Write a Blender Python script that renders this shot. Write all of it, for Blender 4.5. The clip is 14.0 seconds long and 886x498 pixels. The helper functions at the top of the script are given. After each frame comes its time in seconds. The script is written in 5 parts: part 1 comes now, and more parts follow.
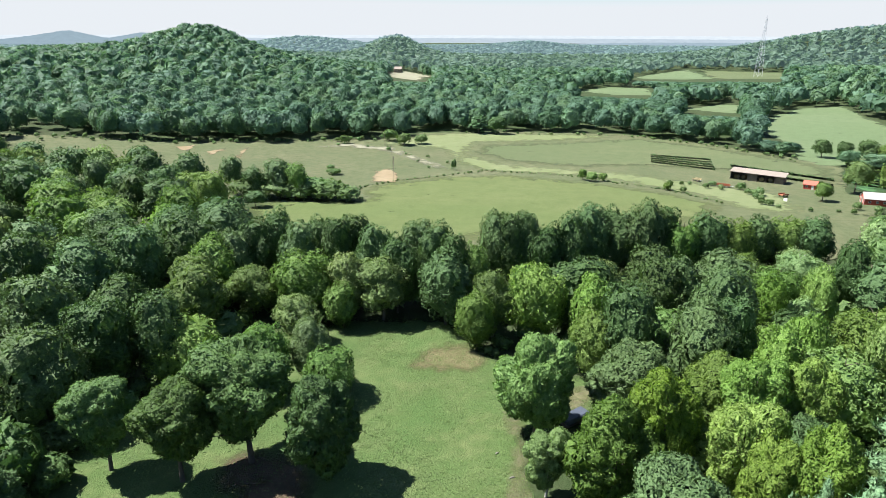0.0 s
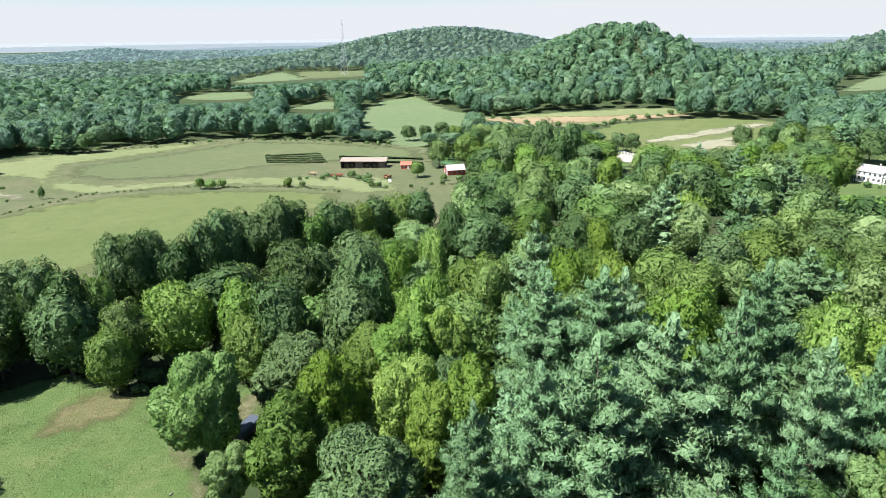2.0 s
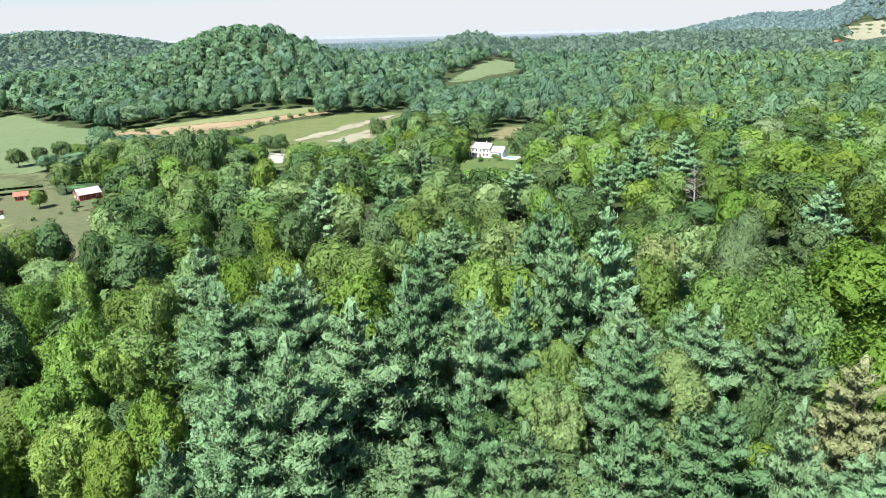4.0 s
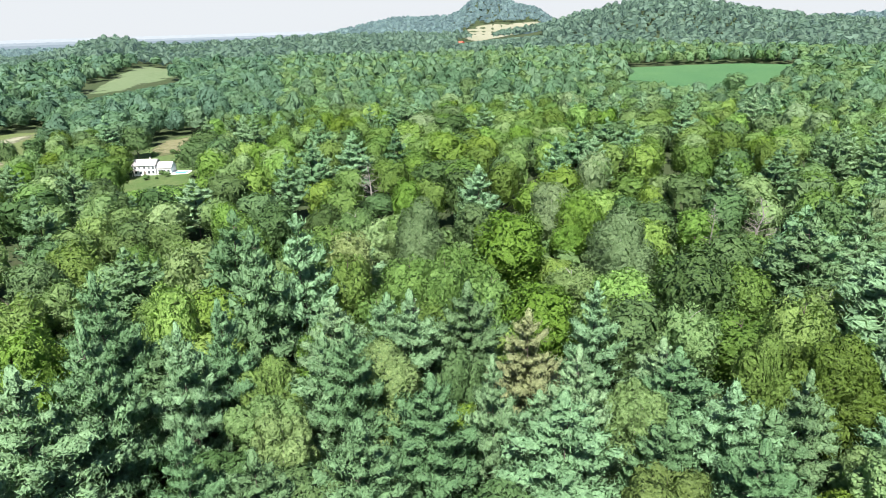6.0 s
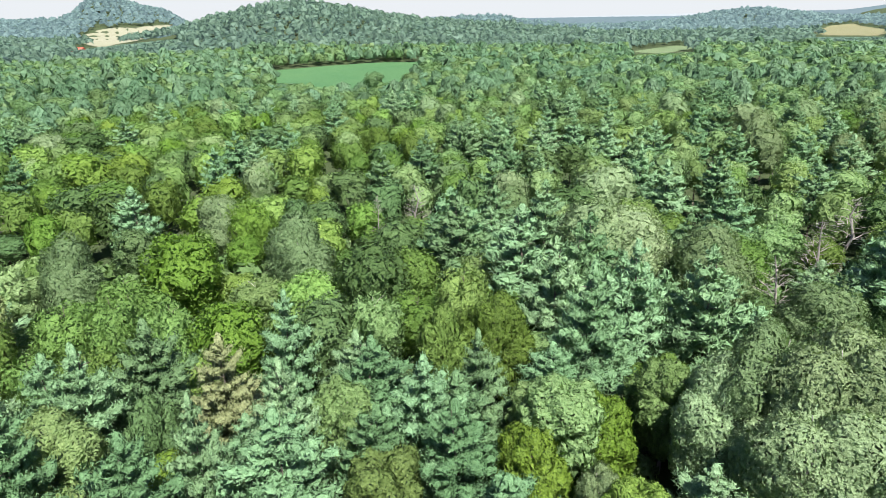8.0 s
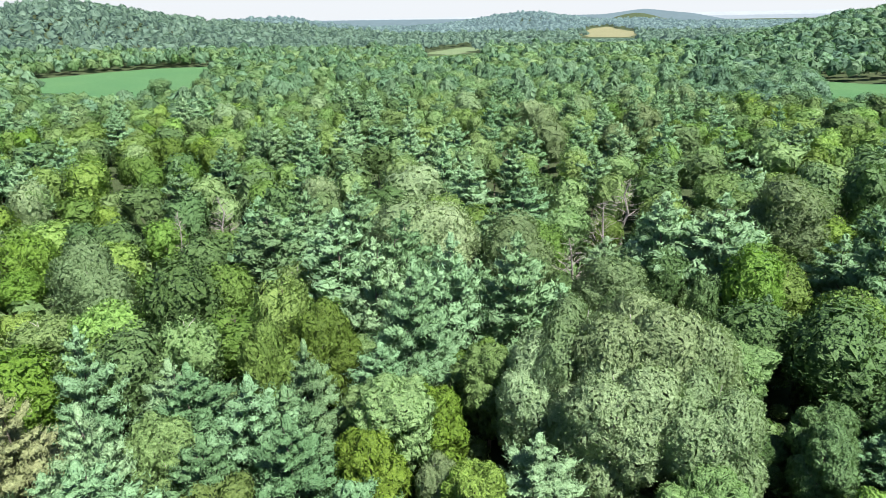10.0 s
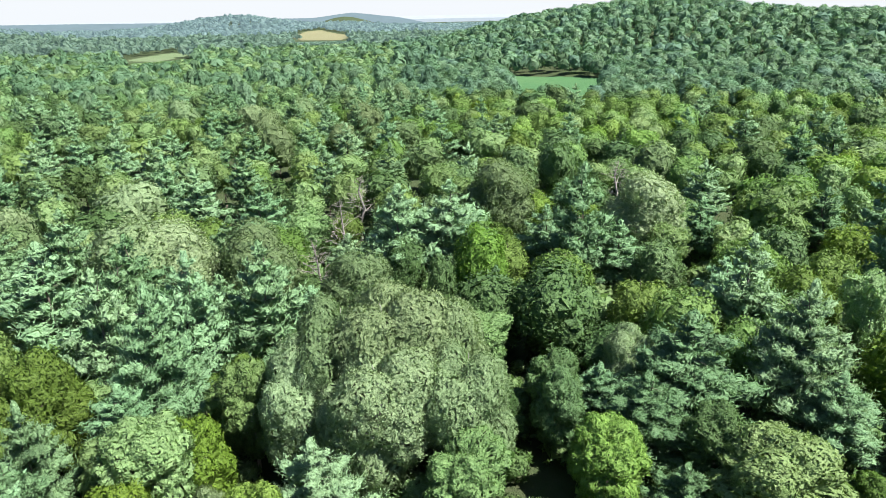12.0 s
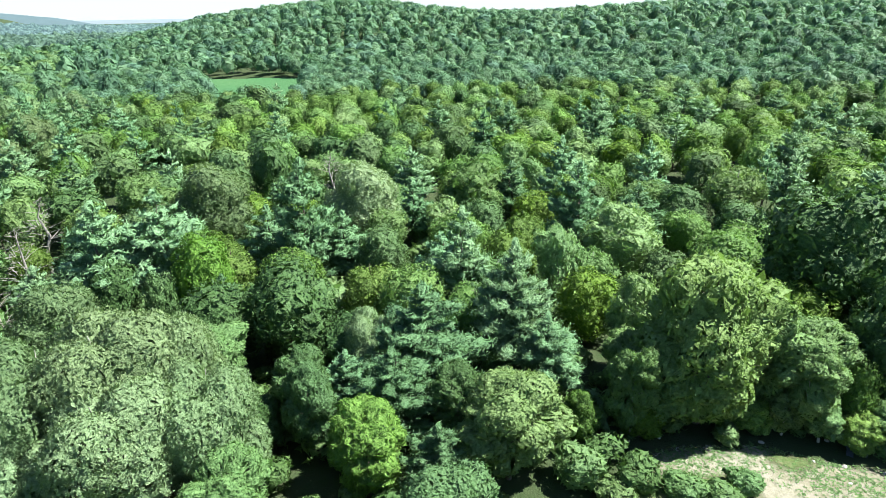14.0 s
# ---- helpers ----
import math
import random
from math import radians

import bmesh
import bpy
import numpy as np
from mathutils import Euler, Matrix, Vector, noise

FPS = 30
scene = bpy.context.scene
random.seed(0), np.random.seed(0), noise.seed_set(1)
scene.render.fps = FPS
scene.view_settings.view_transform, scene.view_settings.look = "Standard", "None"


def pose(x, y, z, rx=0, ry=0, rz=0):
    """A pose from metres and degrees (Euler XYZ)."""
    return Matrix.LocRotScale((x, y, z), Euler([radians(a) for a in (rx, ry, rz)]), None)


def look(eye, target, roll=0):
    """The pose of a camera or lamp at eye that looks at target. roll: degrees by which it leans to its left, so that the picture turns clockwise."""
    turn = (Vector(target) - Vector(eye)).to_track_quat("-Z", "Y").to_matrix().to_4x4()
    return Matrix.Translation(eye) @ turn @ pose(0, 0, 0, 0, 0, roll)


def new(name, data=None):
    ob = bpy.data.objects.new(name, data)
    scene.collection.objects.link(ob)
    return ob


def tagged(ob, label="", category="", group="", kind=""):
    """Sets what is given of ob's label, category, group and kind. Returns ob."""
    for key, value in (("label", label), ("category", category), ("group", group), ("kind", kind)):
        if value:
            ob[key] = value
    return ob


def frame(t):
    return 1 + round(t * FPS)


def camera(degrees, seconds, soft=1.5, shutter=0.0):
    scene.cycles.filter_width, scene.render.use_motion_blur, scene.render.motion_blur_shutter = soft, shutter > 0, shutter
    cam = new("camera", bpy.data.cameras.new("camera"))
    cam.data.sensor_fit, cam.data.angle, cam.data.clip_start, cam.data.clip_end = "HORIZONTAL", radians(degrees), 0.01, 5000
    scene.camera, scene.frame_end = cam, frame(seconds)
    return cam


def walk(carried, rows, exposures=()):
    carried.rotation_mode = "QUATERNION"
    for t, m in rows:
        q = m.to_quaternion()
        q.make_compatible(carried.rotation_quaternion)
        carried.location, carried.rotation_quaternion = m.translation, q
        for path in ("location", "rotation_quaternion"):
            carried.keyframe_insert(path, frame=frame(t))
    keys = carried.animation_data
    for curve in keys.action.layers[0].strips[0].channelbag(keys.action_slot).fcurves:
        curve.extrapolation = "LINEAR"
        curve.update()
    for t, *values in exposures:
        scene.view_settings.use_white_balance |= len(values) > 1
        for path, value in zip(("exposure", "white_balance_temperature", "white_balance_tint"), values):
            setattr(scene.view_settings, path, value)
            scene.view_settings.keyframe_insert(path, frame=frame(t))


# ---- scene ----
from mathutils import geometry

cam = camera(69.9, 14.0, soft=0.85)
PATH = [
    (0, (0.01, -0.01, 52.01), (-0.491, 94.540, 19.438), 0.15),
    (0.5, (-0.18, 0.08, 51.69), (13.023, 93.762, 19.289), -0.02),
    (1, (-0.24, 0.13, 51.49), (26.744, 90.866, 19.251), -0.27),
    (1.5, (-0.30, 0.04, 51.40), (38.963, 86.169, 19.150), -0.42),
    (2, (-0.43, 0.12, 51.12), (52.060, 78.908, 18.907), -0.71),
    (2.5, (-0.51, 0.13, 50.97), (63.631, 69.687, 18.617), -0.95),
    (3, (-0.49, -0.01, 50.91), (72.803, 59.742, 18.399), -1.18),
    (5.5, (-0.31, 0.30, 51.36), (93.631, 8.596, 18.089), -1.55),
    (6, (-0.25, 0.43, 51.64), (93.777, -5.364, 18.093), -1.54),
    (6.5, (-0.22, 0.45, 51.97), (91.424, -20.801, 18.072), -1.51),
    (7, (-0.07, 0.45, 52.19), (87.669, -33.229, 18.028), -1.50),
    (7.5, (-0.15, 0.35, 52.32), (82.897, -43.489, 17.959), -1.62),
    (8, (-0.20, 0.32, 52.38), (77.912, -51.692, 17.849), -1.61),
    (10.5, (-0.03, 0.28, 52.46), (51.471, -78.000, 17.546), -1.24),
    (11, (-0.05, 0.18, 52.40), (42.180, -83.431, 17.401), -1.21),
    (11.5, (-0.13, 0.20, 52.29), (32.322, -87.621, 17.159), -1.16),
    (12, (-0.22, 0.16, 52.08), (23.263, -90.457, 16.918), -1.14),
    (12.5, (-0.18, 0.03, 51.71), (15.211, -92.323, 16.572), -0.99),
    (13, (-0.09, 0.04, 51.40), (6.456, -93.353, 16.254), -0.89),
    (13.5, (0.03, -0.07, 51.03), (-5.423, -93.482, 15.746), -0.76),
    (14, (-0.01, -0.15, 50.79), (-18.680, -91.732, 15.233), -0.69),
]
# the clip's camera brightens and turns greener towards the end: seconds, stops, kelvin, tint
BALANCE = [(0, 1.40, 6360, 10), (3.2, 1.38, 6380, 10), (5.3, 1.41, 6430, 10), (8.2, 1.42, 6440, 10), (10.3, 1.50, 6440, 10), (12.3, 1.55, 6440, 10), (13, 1.60, 6420, 8.5), (13.5, 1.68, 6310, 3.5), (14, 1.74, 6240, 0.5)]
walk(cam, [(t, look(eye, target, roll)) for t, eye, target, roll in PATH], BALANCE)

# ---- daylight ----
SUN_AZ, SUN_EL = 281.0, 57.0  # degrees clockwise from +y, degrees over the horizon
sky_world = bpy.data.worlds.new("sky")
scene.world = sky_world
sky_world.use_nodes = True
wn = sky_world.node_tree
sky_tex = wn.nodes.new("ShaderNodeTexSky")
sky_tex.sky_type, sky_tex.sun_disc = "NISHITA", False
sky_tex.sun_elevation, sky_tex.sun_rotation = radians(SUN_EL), radians(SUN_AZ)
sky_tex.air_density, sky_tex.dust_density, sky_tex.ozone_density, sky_tex.altitude = 0.6, 0.3, 3.0, 200.0
haze = wn.nodes.new("ShaderNodeMix")  # summer haze evens the bright sky above the horizon
haze.data_type, haze.blend_type = "RGBA", "DARKEN"
haze.inputs[0].default_value, haze.inputs[7].default_value = 1.0, (4.05, 4.2, 4.35, 1)
wn.links.new(sky_tex.outputs[0], haze.inputs[6])
wn.links.new(haze.outputs[2], wn.nodes["Background"].inputs[0])
wn.nodes["Background"].inputs[1].default_value = 0.078
sun_data = bpy.data.lights.new("sun", "SUN")
sun_data.energy, sun_data.angle, sun_data.color = 5.1, radians(0.6), (1.0, 0.975, 0.945)
sun = new("sun", sun_data)
toward = Vector((math.sin(radians(SUN_AZ)) * math.cos(radians(SUN_EL)), math.cos(radians(SUN_AZ)) * math.cos(radians(SUN_EL)), math.sin(radians(SUN_EL))))
sun.matrix_world = look(toward * 300, (0, 0, 0))


# ---- materials ----
def mat(name, rough=0.9, spec=0.25):
    m = bpy.data.materials.new(name)
    m.use_nodes = True
    b = m.node_tree.nodes["Principled BSDF"]
    b.inputs["Roughness"].default_value = rough
    b.inputs["Specular IOR Level"].default_value = spec
    return m, m.node_tree, b


def node(nt, kind, **sets):
    n = nt.nodes.new(kind)
    for key, value in sets.items():
        if key in n.inputs:
            n.inputs[key].default_value = value
    return n


def mixed(nt, fac, a, b, blend="MIX"):
    """A colour mix; a, b and fac are sockets or values."""
    n = nt.nodes.new("ShaderNodeMix")
    n.data_type, n.blend_type = "RGBA", blend
    for socket, value in ((n.inputs[0], fac), (n.inputs[6], a), (n.inputs[7], b)):
        if isinstance(value, bpy.types.NodeSocket):
            nt.links.new(value, socket)
        else:
            socket.default_value = value if isinstance(value, float) else (*value, 1)
    return n.outputs[2]


def noisy(nt, scale, detail=4.0, rough=0.6, lo=0.35, hi=0.65, stretch=(1, 1, 1)):
    """Noise over the world, stretched to 0..1 between lo and hi."""
    at = nt.nodes.new("ShaderNodeNewGeometry")
    mp = nt.nodes.new("ShaderNodeMapping")
    mp.inputs["Scale"].default_value = stretch
    nt.links.new(at.outputs["Position"], mp.inputs[0])
    n = node(nt, "ShaderNodeTexNoise", Scale=scale, Detail=detail, Roughness=rough)
    nt.links.new(mp.outputs[0], n.inputs["Vector"])
    r = nt.nodes.new("ShaderNodeMapRange")
    r.inputs[1].default_value, r.inputs[2].default_value = lo, hi
    nt.links.new(n.outputs[0], r.inputs[0])
    return r.outputs[0]


def bump(nt, b, height, strength=0.5, distance=0.2):
    n = nt.nodes.new("ShaderNodeBump")
    n.inputs["Strength"].default_value, n.inputs["Distance"].default_value = strength, distance
    nt.links.new(height, n.inputs["Height"])
    nt.links.new(n.outputs[0], b.inputs["Normal"])


def earth(name, a, b, c, big=0.02, small=0.5, stretch=(1, 1, 1), relief=0.3):
    """Grass, soil or crop: colours a and b in broad patches, c in small tufts."""
    m, nt, bsdf = mat(name, 0.95, 0.15)
    col = mixed(nt, noisy(nt, big, 5.0, stretch=stretch), a, b)
    fine = noisy(nt, small, 6.0, 0.7, 0.4, 0.7)
    col = mixed(nt, fine, col, c)
    tiny = noisy(nt, small * 8, 3.0, 0.7, 0.2, 0.8)
    col = mixed(nt, 0.6, col, mixed(nt, tiny, (0.45, 0.45, 0.45), (1, 1, 1)), "MULTIPLY")
    nt.links.new(col, bsdf.inputs["Base Color"])
    bump(nt, bsdf, tiny, 0.6, relief)
    rim = nt.nodes.new("ShaderNodeAttribute")
    rim.attribute_name = "rim"  # from 0 at a growth's border to 1 well inside it
    add = nt.nodes.new("ShaderNodeMath")
    add.operation = "ADD"
    nt.links.new(rim.outputs["Fac"], add.inputs[0])
    nt.links.new(noisy(nt, 0.15, 6.0, 0.65, 0.25, 0.75), add.inputs[1])
    cut = nt.nodes.new("ShaderNodeMapRange")
    cut.inputs[1].default_value, cut.inputs[2].default_value = 0.55, 1.25
    nt.links.new(add.outputs[0], cut.inputs[0])
    gone = nt.nodes.new("ShaderNodeBsdfTransparent")
    both = nt.nodes.new("ShaderNodeMixShader")
    nt.links.new(cut.outputs[0], both.inputs[0])
    nt.links.new(gone.outputs[0], both.inputs[1])
    nt.links.new(bsdf.outputs[0], both.inputs[2])
    nt.links.new(both.outputs[0], nt.nodes["Material Output"].inputs[0])
    return m


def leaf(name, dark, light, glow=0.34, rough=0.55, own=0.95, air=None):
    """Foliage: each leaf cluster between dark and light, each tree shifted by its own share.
    air: emission that imitates the haze in front of far woods."""
    m, nt, bsdf = mat(name, rough, 0.22)
    geo = nt.nodes.new("ShaderNodeNewGeometry")
    info = nt.nodes.new("ShaderNodeObjectInfo")
    tree = nt.nodes.new("ShaderNodeAttribute")
    tree.attribute_name = "tree"
    add = nt.nodes.new("ShaderNodeMath")
    add.operation = "ADD"
    nt.links.new(info.outputs["Random"], add.inputs[0])
    nt.links.new(tree.outputs["Fac"], add.inputs[1])
    whole = nt.nodes.new("ShaderNodeMath")
    whole.operation = "FRACT"
    nt.links.new(add.outputs[0], whole.inputs[0])
    even = nt.nodes.new("ShaderNodeMapRange")
    even.inputs[3].default_value, even.inputs[4].default_value = 0.34, 0.68
    nt.links.new(geo.outputs["Random Per Island"], even.inputs[0])
    a = mixed(nt, even.outputs[0], dark, light)
    hue = nt.nodes.new("ShaderNodeHueSaturation")
    for socket, lo, hi in (("Hue", 0.5 - 0.016 * own, 0.5 + 0.012 * own), ("Value", 1 - 0.3 * own, 1 + 0.3 * own), ("Saturation", 1.06, 1 - 0.12 * own)):
        r = nt.nodes.new("ShaderNodeMapRange")
        r.inputs[3].default_value, r.inputs[4].default_value = lo, hi
        source = whole.outputs[0]
        if socket == "Hue":
            mul = nt.nodes.new("ShaderNodeMath")
            mul.operation = "MULTIPLY"
            mul.inputs[1].default_value = 7.31
            nt.links.new(source, mul.inputs[0])
            fr = nt.nodes.new("ShaderNodeMath")
            fr.operation = "FRACT"
            nt.links.new(mul.outputs[0], fr.inputs[0])
            source = fr.outputs[0]
        nt.links.new(source, r.inputs[0])
        nt.links.new(r.outputs[0], hue.inputs[socket])
    nt.links.new(a, hue.inputs["Color"])
    spots = []
    for scale in (2.6, 7.0):  # sprays and single leaves
        cell = node(nt, "ShaderNodeTexVoronoi", Scale=scale)
        nt.links.new(geo.outputs["Position"], cell.inputs["Vector"])
        split = nt.nodes.new("ShaderNodeSeparateColor")
        nt.links.new(cell.outputs["Color"], split.inputs[0])
        spots.append((cell, split.outputs[0]))
    col = mixed(nt, 0.45, hue.outputs[0], mixed(nt, spots[0][1], (0.72, 0.74, 0.7), (1.25, 1.23, 1.25)), "MULTIPLY")
    col = mixed(nt, 0.55, col, mixed(nt, spots[1][1], (0.6, 0.63, 0.58), (1.38, 1.35, 1.42)), "MULTIPLY")
    nt.links.new(col, bsdf.inputs["Base Color"])
    bump(nt, bsdf, noisy(nt, 1.3, 3.0, 0.7, 0.2, 0.8), 0.7, 0.5)
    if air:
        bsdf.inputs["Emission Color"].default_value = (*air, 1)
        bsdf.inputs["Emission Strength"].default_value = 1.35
    thin = nt.nodes.new("ShaderNodeBsdfTranslucent")
    nt.links.new(mixed(nt, 1.0, col, (1.0, 1.12, 0.72), "MULTIPLY"), thin.inputs[0])
    both = nt.nodes.new("ShaderNodeMixShader")
    both.inputs[0].default_value = glow
    nt.links.new(bsdf.outputs[0], both.inputs[1])
    nt.links.new(thin.outputs[0], both.inputs[2])
    nt.links.new(both.outputs[0], nt.nodes["Material Output"].inputs[0])
    return m


def plain(name, colour, rough=0.7, worn=0.25, metal=0.0, scale=3.0):
    """Paint, timber or metal, with stains and grain."""
    m, nt, b = mat(name, rough, 0.4)
    b.inputs["Metallic"].default_value = metal
    stain = noisy(nt, scale, 5.0, 0.65, 0.3, 0.7)
    grain = noisy(nt, scale * 9, 3.0)
    col = mixed(nt, stain, [v * (1 - worn) for v in colour], colour)
    col = mixed(nt, 0.35, col, mixed(nt, grain, (0.75, 0.75, 0.75), (1, 1, 1)), "MULTIPLY")
    nt.links.new(col, b.inputs["Base Color"])
    bump(nt, b, grain, 0.2, 0.02)
    return m


LEAF = {
    "maple": leaf("maple_leaves", (0.078, 0.150, 0.030), (0.162, 0.266, 0.056)),
    "bright_maple": leaf("yellow_green_leaves", (0.096, 0.184, 0.027), (0.205, 0.330, 0.054)),
    "oak": leaf("dark_leaves", (0.042, 0.088, 0.026), (0.096, 0.168, 0.050), 0.22),
    "pine": leaf("pine_needles", (0.092, 0.180, 0.080), (0.186, 0.312, 0.142), 0.24),
    "birch": leaf("light_green_leaves", (0.104, 0.184, 0.058), (0.214, 0.322, 0.112)),
    "poplar": leaf("grey_green_leaves", (0.110, 0.172, 0.070), (0.235, 0.325, 0.152)),
    "ash": leaf("ash_leaves", (0.055, 0.122, 0.034), (0.135, 0.225, 0.064)),
    "gold": leaf("yellowing_leaves", (0.098, 0.155, 0.042), (0.205, 0.270, 0.085)),
    "brown_pine": leaf("browning_needles", (0.136, 0.160, 0.066), (0.260, 0.280, 0.124), 0.2),
    "shrub": leaf("shrub_leaves", (0.070, 0.140, 0.041), (0.170, 0.260, 0.090)),
    "grass": leaf("grass_blades", (0.075, 0.125, 0.032), (0.13, 0.17, 0.052)),
    # woods on the hills: distance haze mixed into the leaf colours
    "hill": leaf("hazed_hill_leaves", (0.062, 0.130, 0.080), (0.120, 0.218, 0.126)),
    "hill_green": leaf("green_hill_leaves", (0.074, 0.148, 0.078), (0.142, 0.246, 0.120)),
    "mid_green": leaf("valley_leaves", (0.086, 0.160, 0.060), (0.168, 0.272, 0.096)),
    # haze put into both the colour and the emission
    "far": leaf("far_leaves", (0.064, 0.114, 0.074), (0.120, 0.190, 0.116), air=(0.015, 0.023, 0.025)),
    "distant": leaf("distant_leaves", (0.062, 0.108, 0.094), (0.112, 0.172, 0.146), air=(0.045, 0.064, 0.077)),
}
BARK = plain("bark", (0.13, 0.105, 0.08), 0.95, 0.45, scale=2.0)
PALE_BARK = plain("pale_bark", (0.5, 0.47, 0.42), 0.9, 0.4, scale=2.0)
DEAD_WOOD = plain("dead_wood", (0.30, 0.27, 0.235), 0.95, 0.35, scale=2.0)
FLOOR = earth("forest_floor", (0.050, 0.072, 0.028), (0.062, 0.070, 0.034), (0.040, 0.066, 0.022), 0.03, 0.6)
LAWN = earth("rough_grass", (0.080, 0.138, 0.040), (0.128, 0.162, 0.060), (0.072, 0.120, 0.034), 0.11, 0.45)
MEADOW = earth("dull_meadow", (0.112, 0.132, 0.062), (0.150, 0.150, 0.080), (0.082, 0.106, 0.046), 0.03, 0.35)
PASTURE = earth("green_pasture", (0.112, 0.146, 0.050), (0.142, 0.162, 0.064), (0.100, 0.130, 0.044), 0.03, 0.2, (0.3, 1, 1))
# pasture colours turned bluer to stand in for distance haze
HAZED_GRASS = earth("hazed_grass", (0.124, 0.172, 0.080), (0.148, 0.188, 0.096), (0.112, 0.154, 0.072), 0.02, 0.2, (0.3, 1, 1))
HAY = earth("mown_hay", (0.168, 0.200, 0.088), (0.200, 0.222, 0.110), (0.148, 0.180, 0.074), 0.02, 0.2)
STUBBLE = earth("dry_stubble", (0.255, 0.245, 0.165), (0.300, 0.285, 0.205), (0.230, 0.235, 0.145), 0.02, 0.2)
SLOPE = earth("mown_slope", (0.108, 0.136, 0.062), (0.132, 0.150, 0.072), (0.094, 0.122, 0.052), 0.035, 0.2, (0.3, 1, 1))
CROP = earth("dense_green_crop", (0.06, 0.145, 0.055), (0.085, 0.17, 0.065), (0.055, 0.13, 0.05), 0.012, 0.3)
SOIL = earth("bare_soil", (0.27, 0.20, 0.12), (0.34, 0.27, 0.17), (0.22, 0.18, 0.09), 0.05, 0.4)
SAND = earth("sandy_gravel", (0.30, 0.26, 0.19), (0.38, 0.34, 0.27), (0.20, 0.19, 0.11), 0.12, 0.8)
DRY = earth("dry_grass", (0.15, 0.135, 0.065), (0.19, 0.165, 0.085), (0.11, 0.13, 0.045), 0.3, 0.9)
WORN = earth("worn_ground", (0.19, 0.175, 0.10), (0.24, 0.215, 0.13), (0.13, 0.15, 0.05), 0.3, 0.9)
LITTER = earth("leaf_litter", (0.12, 0.085, 0.055), (0.18, 0.13, 0.085), (0.07, 0.06, 0.035), 0.4, 1.2)
WEEDS = earth("weeds", (0.07, 0.13, 0.03), (0.12, 0.17, 0.05), (0.2, 0.19, 0.1), 0.4, 1.2)
RED = plain("red_boards", (0.42, 0.075, 0.05), 0.8, 0.3)
WHITE = plain("white_paint", (0.78, 0.77, 0.74), 0.6, 0.12)
ROOF_WHITE = plain("pale_metal_roof", (0.42, 0.39, 0.36), 0.45, 0.15)
ROOF_TAN = plain("weathered_roof", (0.30, 0.25, 0.20), 0.8, 0.3)
ROOF_RED = plain("red_roof", (0.50, 0.13, 0.08), 0.7, 0.25)
TIMBER = plain("grey_timber", (0.20, 0.165, 0.13), 0.9, 0.35)
STEEL = plain("galvanised_steel", (0.52, 0.54, 0.56), 0.5, 0.2, 0.2)
RUST = plain("rusty_red_metal", (0.36, 0.12, 0.06), 0.7, 0.4)
HAYBALE = plain("hay_bale", (0.34, 0.28, 0.15), 0.95, 0.3)
STONE = plain("pale_stone", (0.42, 0.39, 0.34), 0.95, 0.35, scale=1.2)
TARP = plain("blue_grey_tarp", (0.08, 0.095, 0.125), 0.5, 0.3)
GRAVEL = earth("gravel_drive", (0.42, 0.39, 0.34), (0.50, 0.47, 0.42), (0.34, 0.31, 0.26), 0.2, 0.8)
PANE, nt_, b_ = mat("window_glass", 0.08, 0.8)
b_.inputs["Base Color"].default_value = (0.03, 0.04, 0.05, 1)
WATER, nt_, b_ = mat("pool_water", 0.05, 0.6)
nt_.links.new(mixed(nt_, noisy(nt_, 1.5), (0.10, 0.30, 0.42), (0.14, 0.36, 0.48)), b_.inputs["Base Color"])


# ---- the lie of the land ----
def hill(az, far, high, deep, wide):
    """A rounded hill: azimuth clockwise from +y, distance, height, and its spread along and across the line of sight."""
    a = radians(az)
    return far * math.sin(a), far * math.cos(a), math.sin(a), math.cos(a), high, deep, wide


HILLS = (
    hill(337.4, 760, 22.5, 190, 140),
    hill(339.8, 930, 31.5, 120, 45),
    hill(355.6, 1500, 35.5, 250, 45),
    hill(348, 1950, 30.5, 250, 130),
    hill(7.1, 2200, 17, 250, 95),
    hill(34.3, 1500, 60, 250, 185),
    hill(48.2, 760, 35.5, 130, 60),
    hill(45, 740, 16, 130, 210),
    hill(67.1, 1150, 23.5, 200, 45),
    hill(80.6, 1300, 19, 250, 275),
    hill(91.4, 2000, 60, 300, 165),
    hill(97.5, 2300, 100, 300, 60),
    hill(101.2, 2300, 84, 300, 75),
    hill(111.9, 1300, 69.5, 210, 160),
    hill(126.8, 1700, 38, 300, 145),
    hill(148.6, 2300, 41, 250, 150),
    hill(157.6, 3200, 45, 400, 95),
    hill(172.6, 900, 21.5, 140, 75),
    hill(183.5, 820, 41, 140, 100),
    hill(199.4, 760, 22.5, 150, 135),
    hill(216, 700, 31, 150, 130),
    hill(236, 720, 26.5, 200, 130),
    hill(276.8, 900, 27, 300, 325),
    hill(310.6, 900, 16.5, 250, 280),
)
HILL = np.array(HILLS).T


